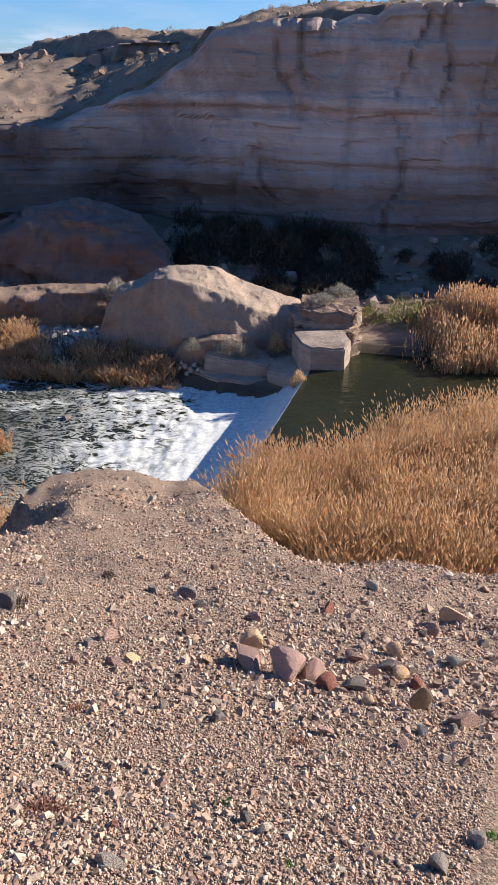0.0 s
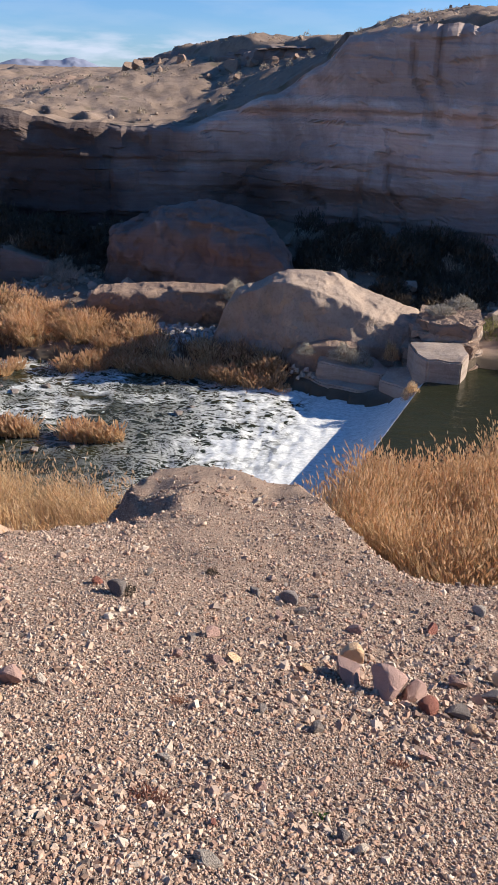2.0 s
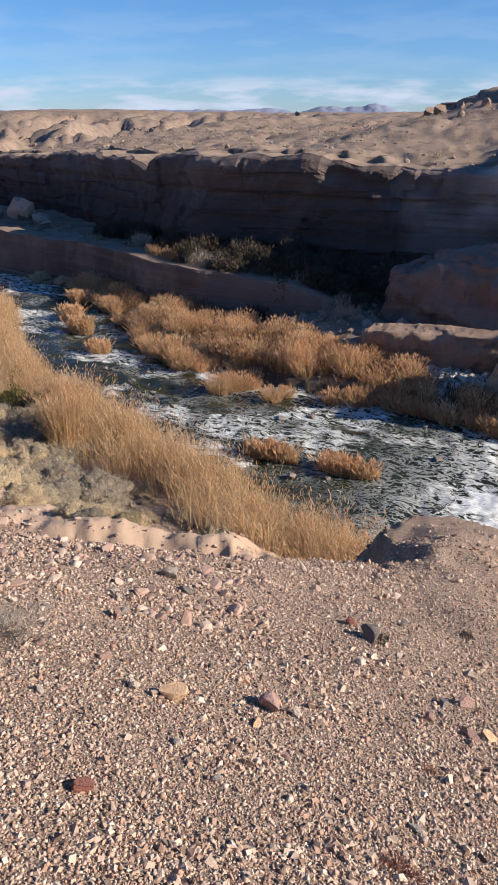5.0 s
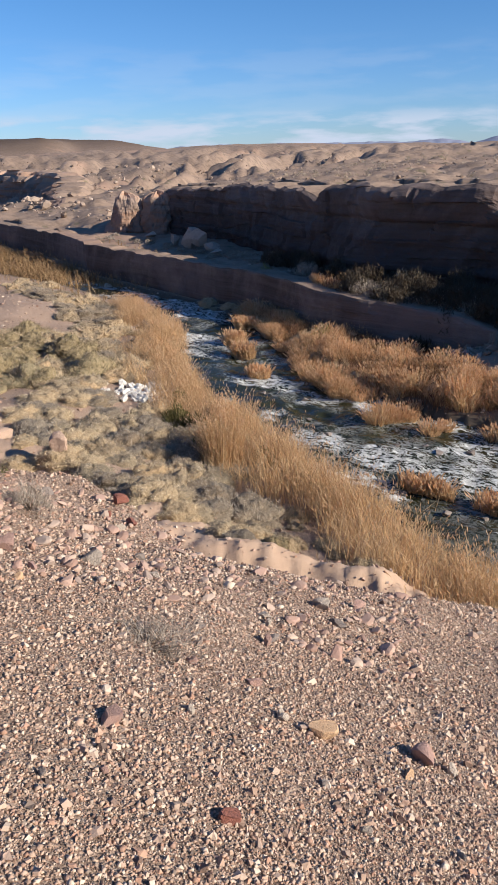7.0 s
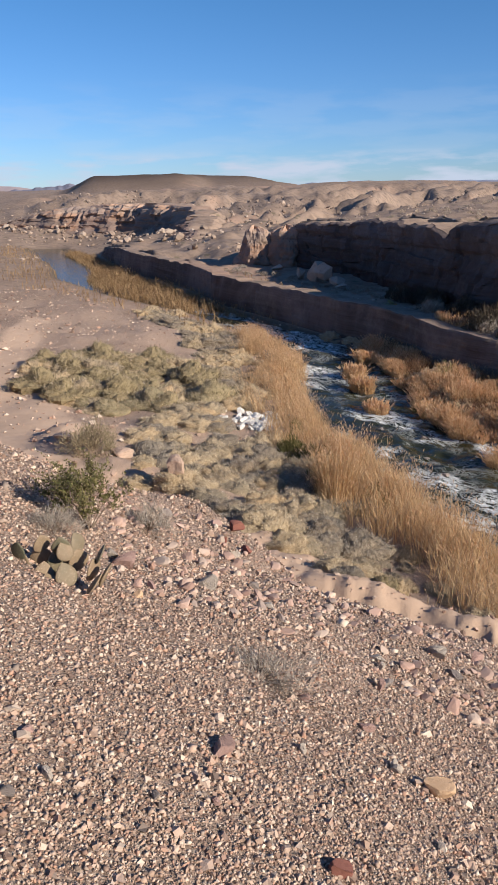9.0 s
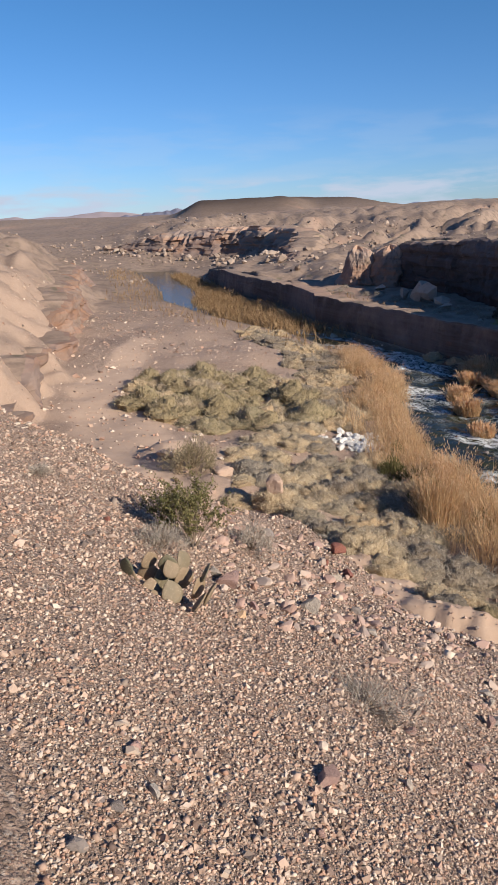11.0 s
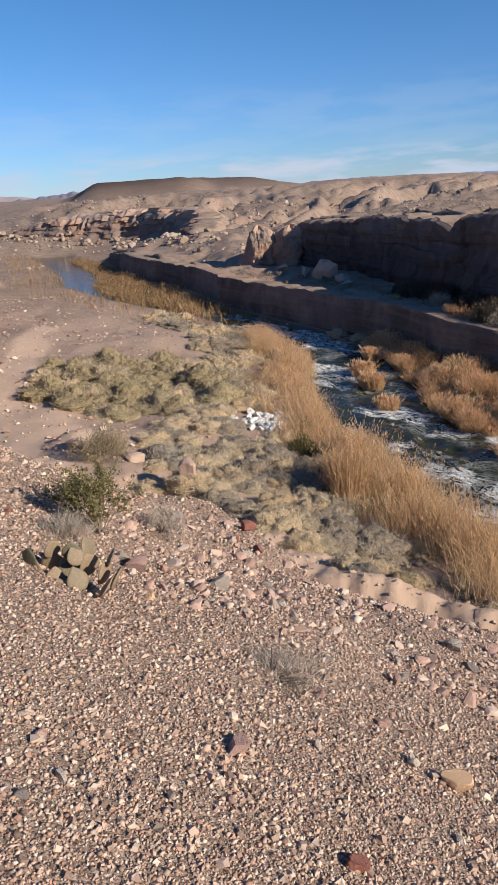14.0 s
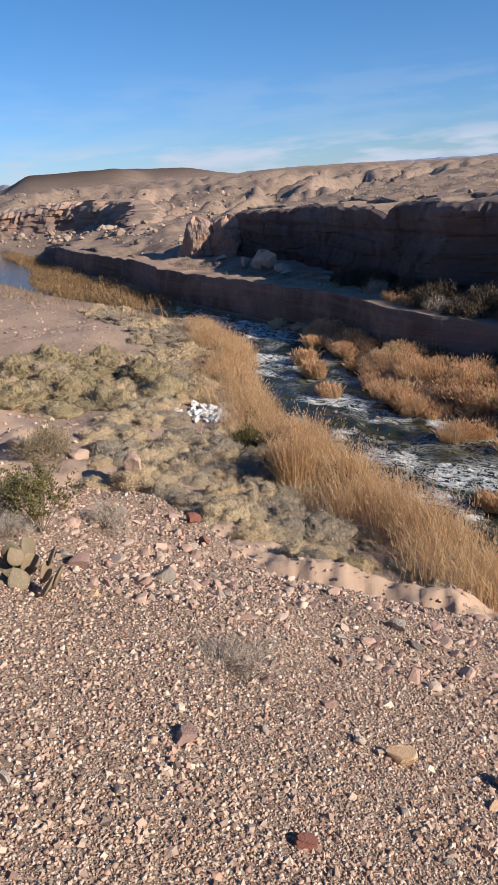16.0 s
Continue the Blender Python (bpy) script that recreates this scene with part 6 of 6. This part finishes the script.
def leafy_branches(seed, count, wide, tall):
    """Forking wands that rise from one root, with small leaves crowded on their outer halves."""
    g = np.random.default_rng(seed)
    wood_v, wood_f, leaves, at = [], [], [], 0
    for _ in range(count):
        a, out = g.uniform(0, 2 * np.pi), g.uniform(0.15, 1.0)
        tip = np.array([np.cos(a) * wide / 2 * out, np.sin(a) * wide / 2 * out, tall * (1.05 - 0.45 * out**2) * g.uniform(0.8, 1.05)])
        lines = [(np.zeros(3), tip)]
        for _ in range(5):
            t = g.uniform(0.35, 0.85)
            start = tip * (t, t, t**0.75)
            lines.append((start, start + (tip * 0.4 + g.normal(0, 0.16, 3) * (wide, wide, tall * 0.5)) * g.uniform(0.5, 0.9)))
        for k, (p0, p1) in enumerate(lines):
            steps = np.linspace(0, 1, 6)[:, None]
            path = p0 + (p1 - p0) * np.concatenate([steps, steps, steps**(0.75 if k == 0 else 1.0)], 1) + g.normal(0, 0.008, (6, 3)) * np.sin(np.pi * steps)
            path[:, 2] = np.maximum(path[:, 2], -0.01)
            rad = (0.006 if k == 0 else 0.003) * (1.1 - steps[:, 0])
            for i in range(6):
                for b in range(3):
                    wood_v.append(path[i] + rad[i] * np.array([np.cos(2.1 * b), np.sin(2.1 * b), 0]))
            for i in range(5):
                for b in range(3):
                    n = (b + 1) % 3
                    wood_f.append((at + 3 * i + b, at + 3 * i + n, at + 3 * i + 3 + n, at + 3 * i + 3 + b))
            at += 18
            t = g.uniform(0.45 if k == 0 else 0.15, 1.0, 34 if k else 26)
            spot = np.stack([np.interp(t, steps[:, 0], path[:, j]) for j in range(3)], -1) + g.normal(0, 0.010, (len(t), 3))
            way = g.normal(0, 1, (len(t), 3)) + (0, 0, 0.7)
            way /= np.linalg.norm(way, axis=1)[:, None]
            side = np.cross(way, g.normal(0, 1, (len(t), 3)))
            side /= np.linalg.norm(side, axis=1)[:, None] + 1e-9
            size = g.uniform(0.014, 0.026, (len(t), 1))
            leaves.append(np.stack([spot - side * size * 0.28, spot + side * size * 0.28, spot + way * size], 1).reshape(-1, 3))
    leaves = np.concatenate(leaves)
    leaves[:, 2] = np.maximum(leaves[:, 2], 0.01)
    return np.array(wood_v), np.array(wood_f), leaves, np.arange(len(leaves)).reshape(-1, 3)


def slope_plants():
    creosote = tagged(new("creosote_bush"), "olive-green creosote bush with bare crooked stems on the slope", "shrub")
    wood_v, wood_f, leaf_v, leaf_f = leafy_branches(601, 22, 0.80, 0.47)
    part("stem", raw_mesh("stem", wood_v, wood_f, [WOOD]), creosote)
    part("foliage", raw_mesh("foliage", leaf_v, leaf_f, [CREOSOTE_LEAF], shade=False), creosote)
    put(creosote, -4.66, 2.02, 30)
    brush = make_bush("dry_brush", "pale grey leafless brush on the gravel slope", 611, 0.46, 0.27, TWIG, 1700, 0.07, 0.0016, 0.4, wood=20, lump=0.3, category="shrub")
    put(brush, -5.05, 2.72, 0)
    tall_shrub = make_bush("creosote_bush", "rounded olive shrub beside the sand wash", 605, 2.3, 1.25, OLIVE, 5200, 0.11, 0.012, 0.5, wood=30, hollow=0.4, lump=0.4, category="shrub")
    put(tall_shrub, -25.6, 12.6, 10)
    put_copy(brush, -4.42, 1.66, 70, 0.9, 0.8)
    put_copy(brush, -5.35, 2.2, 150, 0.7, 0.9)
    low = make_bush("dry_brush", "low spreading grey twig brush lying on gravel", 621, 0.64, 0.12, TWIG, 1900, 0.085, 0.0014, 0.25, wood=30, lump=0.5, hollow=0.2, category="shrub")
    put(low, -2.73, 1.90, 15, 1.05, 0.7)
    put_copy(low, -5.4, 1.2, 80, 0.5)
    weed = make_bush("weed", "small dark dry weed on the gravel", 631, 0.22, 0.09, DARK_LEAF, 420, 0.035, 0.003, 0.3, wood=8, group="weeds on the slope", category="plant")
    put(weed, -1.57, 4.30, 0)
    for x, y, s in ((-1.15, 5.6, 0.8), (-7.6, 4.9, 1.2), (-6.6, 4.0, 1.3), (-11.8, 10.9, 2.6)):
        put_copy(weed, x, y, 60 * s, s)
    green = make_bush("weed", "small bright green weed among the gravel", 641, 0.085, 0.03, BRIGHT_LEAF, 130, 0.03, 0.004, 0.2, wood=4, group="green weeds on the slope", category="plant")
    put(green, -0.03, 1.82, 0)
    for x, y, s in ((0.19, 1.47, 0.9), (0.93, 1.68, 1.2), (0.47, 1.30, 0.7), (0.02, 1.72, 0.4)):
        put_copy(green, x, y, 200 * s, s)
    red = make_bush("weed", "reddish-brown dried weed flat on the gravel", 651, 0.20, 0.05, RED_WEED, 420, 0.035, 0.002, 0.3, wood=8, category="plant")
    put(red, -0.64, 1.69, 0)
    for x, y in ((-0.75, 2.6), (0.3, 2.35), (-5.0, 0.7)):
        put_copy(red, x, y, 90, 0.7)


def pad_mesh(seed, mat):
    """A flat, egg-shaped cactus pad with rows of small spine cushions, 1 m tall, standing on its narrow end."""
    g = np.random.default_rng(seed)
    rows, cols = 18, 26
    v, a = np.linspace(0.0, 1, rows)[:, None], np.linspace(0, 2 * np.pi, cols)[None]
    half = 0.44 * np.sin(np.pi * v**0.82) ** 0.72
    x = half * np.cos(a)
    y = 0.075 * np.sin(np.pi * v**0.8) ** 0.5 * np.sin(a) + 0.05 * np.sin(2.2 * v + seed) + 0.03 * x
    z = v + 0 * a
    dots = np.cos(x * 34 + z * 34) * np.cos(x * 34 - z * 34)
    y = y + 0.008 * np.clip(dots, 0.3, 1) * np.sign(np.sin(a))
    return raw_mesh("pad", np.stack([x, y, z], -1).reshape(-1, 3), grid_faces(rows, cols), [mat])


def cactus_material():
    k = Mat("cactus_skin", 0.6, 0.4)
    base = k.mix(k.noise(3, 5), (0.08, 0.082, 0.052), (0.14, 0.128, 0.082))
    old = k.mix(k.noise(5, 5), (0.20, 0.135, 0.085), (0.31, 0.22, 0.14))
    base = k.mix(k.ramp(k.math("ADD", k.each(), k.math("MULTIPLY", k.noise(2.0, 4), 0.5)), [(0.42, 0.0), (0.85, 0.9)]), base, old)
    spot = k.ramp(k.cells(13.0, "Distance"), [(0.14, 0.8), (0.24, 0.0)])
    k.colour(k.mix(spot, base, (0.46, 0.36, 0.25)))
    k.bump(k.noise(14, 5), 0.3, 0.02)
    return k.m


def cacti():
    skin = cactus_material()
    shapes = [pad_mesh(i, skin) for i in range(5)]
    cactus = tagged(new("prickly_pear"), "clump of prickly pear with grey-green and withered brown pads", "cactus")
    rb = random.Random(12)
    spots = [(-0.21, 0.05, 0.0, 0.15, 20, -6), (-0.12, 0.10, 0.0, 0.17, 60, 4), (-0.02, 0.06, 0.0, 0.17, 85, -10), (0.07, 0.10, 0.0, 0.16, 100, 8), (0.15, 0.02, 0.0, 0.15, 120, 14), (0.20, -0.06, 0.0, 0.16, 140, 30),
             (0.06, -0.08, 0.0, 0.15, 95, -20), (-0.08, -0.06, 0.0, 0.14, 75, -25), (-0.03, -0.12, 0.0, 0.11, 90, -42), (0.14, -0.12, 0.0, 0.14, 150, 40), (-0.18, -0.02, 0.0, 0.12, 40, -22), (-0.26, 0.04, 0.0, 0.15, 10, 5),
             (-0.10, 0.09, 0.13, 0.13, 100, 10), (0.00, 0.06, 0.13, 0.13, 70, 12), (0.08, 0.10, 0.12, 0.13, 120, -8), (-0.22, 0.05, 0.11, 0.12, 30, 8), (0.04, 0.02, 0.11, 0.12, 95, -15), (0.18, 0.0, 0.10, 0.12, 160, 22)]
    for i, (x, y, z, s, turn, tip) in enumerate(spots):
        ob = part("pad", shapes[i % 5], cactus)
        ob.matrix_basis = pose(x, y, z * 0.9 - 0.01, tip, rb.uniform(-14, 14), turn - 60) @ Matrix.Diagonal((s * 0.86, s, s * 0.92, 1))
    cactus.matrix_basis = pose(-3.68, 1.37, height(-3.68, 1.37), 0, 0, 52) @ Matrix.Diagonal((1.04, 1.04, 1.0, 1))
    single = tagged(new("prickly_pear"), "single small grey-green cactus pad standing among stones", "cactus")
    ob = part("pad", shapes[1], single)
    ob.matrix_basis = pose(0, 0, 0, -8, 6, 10) @ Matrix.Diagonal((0.15, 0.15, 0.155, 1))
    single.matrix_basis = pose(1.0, 2.88, height(1.0, 2.88) - 0.01)


terrace_bushes()
shaded_bushes()
slope_plants()
cacti()

# ---- the broken weir ----
def slab_mesh(name, outline, low, high, mat, rough=0.04, seed=0, tilt=(0, 0)):
    """A worn block over an outline, with rounded, chipped edges."""
    bm = bmesh.new()
    bottom = [bm.verts.new((x, y, low)) for x, y in outline]
    face = bm.faces.new(bottom)
    top = bmesh.ops.extrude_face_region(bm, geom=[face])["geom"]
    cx, cy = sum(p[0] for p in outline) / len(outline), sum(p[1] for p in outline) / len(outline)
    for v in top:
        if isinstance(v, bmesh.types.BMVert):
            v.co.z = high + tilt[0] * (v.co.x - cx) + tilt[1] * (v.co.y - cy)
    bmesh.ops.recalc_face_normals(bm, faces=bm.faces)
    bmesh.ops.bevel(bm, geom=bm.edges[:], offset=0.06, segments=2, affect="EDGES")
    bmesh.ops.triangulate(bm, faces=bm.faces[:])
    for _ in range(3):
        long = [e for e in bm.edges if e.calc_length() > 0.28]
        if long:
            bmesh.ops.subdivide_edges(bm, edges=long, cuts=1)
            bmesh.ops.triangulate(bm, faces=bm.faces[:])
    for v in bm.verts:
        q = v.co * 1.7 + Vector((seed, 0, 0))
        v.co += (noise.noise_vector(q) + 0.5 * noise.noise_vector(q * 3.1)) * rough
    me = bpy.data.meshes.new(name)
    bm.to_mesh(me)
    bm.free()
    me.materials.append(mat)
    return me


weir = tagged(new("weir"), "broken concrete weir with worn tan slabs at the far shore", "weir")
part("lower_slab", slab_mesh("lower_slab", [(-1.75, 28.5), (-0.95, 27.75), (0.55, 27.3), (1.45, 27.7), (1.7, 29.4), (-1.5, 29.4)], -0.6, 0.48, CONCRETE, 0.05, 9, (-0.03, 0.03)), weir, "lower slab washed by the river")
part("upper_slab", slab_mesh("upper_slab", [(-1.2, 28.15), (0.4, 28.0), (1.35, 27.95), (1.85, 28.35), (1.1, 29.6), (-1.15, 29.2)], 0.35, 1.08, CONCRETE, 0.05, 3, (-0.10, 0.06)), weir, "cracked upper slab with a pale top")
part("apron", slab_mesh("apron", [(1.3, 27.6), (2.55, 26.35), (3.1, 26.7), (2.6, 28.4), (1.7, 28.6)], -0.6, 1.05, CONCRETE, 0.05, 21, (0.25, 0.12)), weir, "sloping apron between slab and block")
part("abutment_block", slab_mesh("abutment_block", [(2.95, 26.7), (4.2, 26.6), (4.55, 27.5), (4.4, 28.7), (2.35, 28.5), (2.55, 27.3)], -0.5, 2.15, CONCRETE, 0.05, 15, (0.02, 0.04)), weir, "pale square block at the water's edge")
part("sill", slab_mesh("sill", [(-0.4, 16.6), (-0.1, 16.6), (2.55, 26.1), (2.25, 26.1)], -0.6, 0.55, CONCRETE, 0.02, 27), weir)

# the layered ledge behind the block: worn beds, each set back from the one under it
ledge = tagged(new("rock_ledge"), "layered grey-brown rock ledge behind the weir's block", "rock")
for i in range(6):
    left, front, low = 1.9 + 0.14 * i + 0.16 * (i % 2), 28.15 + 0.2 * i - 0.26 * (i % 2), 0.62 + 0.37 * i
    outline = [(left, front + 0.5), (left + 0.8, front), (4.5 + 0.05 * i, front - 0.05), (5.2 + 0.03 * (i % 3), front + 0.7), (5.3 - 0.02 * i, 31.9 - 0.1 * i), (left + 0.1, 32.0 - 0.1 * i)]
    part("rock_layer", slab_mesh("rock_layer", outline, low - 0.12, low + 0.36, DARK_ROCK if i % 2 else CONGLOMERATE, 0.17, 40 + 7 * i, (0.05, 0.04)), ledge)
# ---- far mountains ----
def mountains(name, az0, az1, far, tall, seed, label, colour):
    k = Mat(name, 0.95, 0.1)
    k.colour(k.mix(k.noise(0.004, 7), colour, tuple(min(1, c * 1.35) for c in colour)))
    a = np.radians(np.linspace(az0, az1, 160))
    u = np.linspace(0, 1, 160)
    env = smooth(0, 0.18, u) * smooth(1, 0.8, u)
    peak = tall * env * (0.55 + 0.35 * fbm(u * 4, 0 * u, seed=seed, octaves=4))
    rows = np.linspace(0, 1, 14)[:, None]
    back = far + 420 * rows
    z = 2 + peak * rows**0.8 * (1 + 0.18 * fbm(u * 30 + 0 * rows, rows * 4 + 0 * u, seed=seed + 1) * (1 - rows))
    me = raw_mesh(name, np.stack([-np.sin(a) * back, np.cos(a) * back, z], -1).reshape(-1, 3), grid_faces(14, 160), [k.m])
    tagged(new(name, me), label, "mountains", kind="structure")


# the blue-grey and violet base colours hold the haze of distance
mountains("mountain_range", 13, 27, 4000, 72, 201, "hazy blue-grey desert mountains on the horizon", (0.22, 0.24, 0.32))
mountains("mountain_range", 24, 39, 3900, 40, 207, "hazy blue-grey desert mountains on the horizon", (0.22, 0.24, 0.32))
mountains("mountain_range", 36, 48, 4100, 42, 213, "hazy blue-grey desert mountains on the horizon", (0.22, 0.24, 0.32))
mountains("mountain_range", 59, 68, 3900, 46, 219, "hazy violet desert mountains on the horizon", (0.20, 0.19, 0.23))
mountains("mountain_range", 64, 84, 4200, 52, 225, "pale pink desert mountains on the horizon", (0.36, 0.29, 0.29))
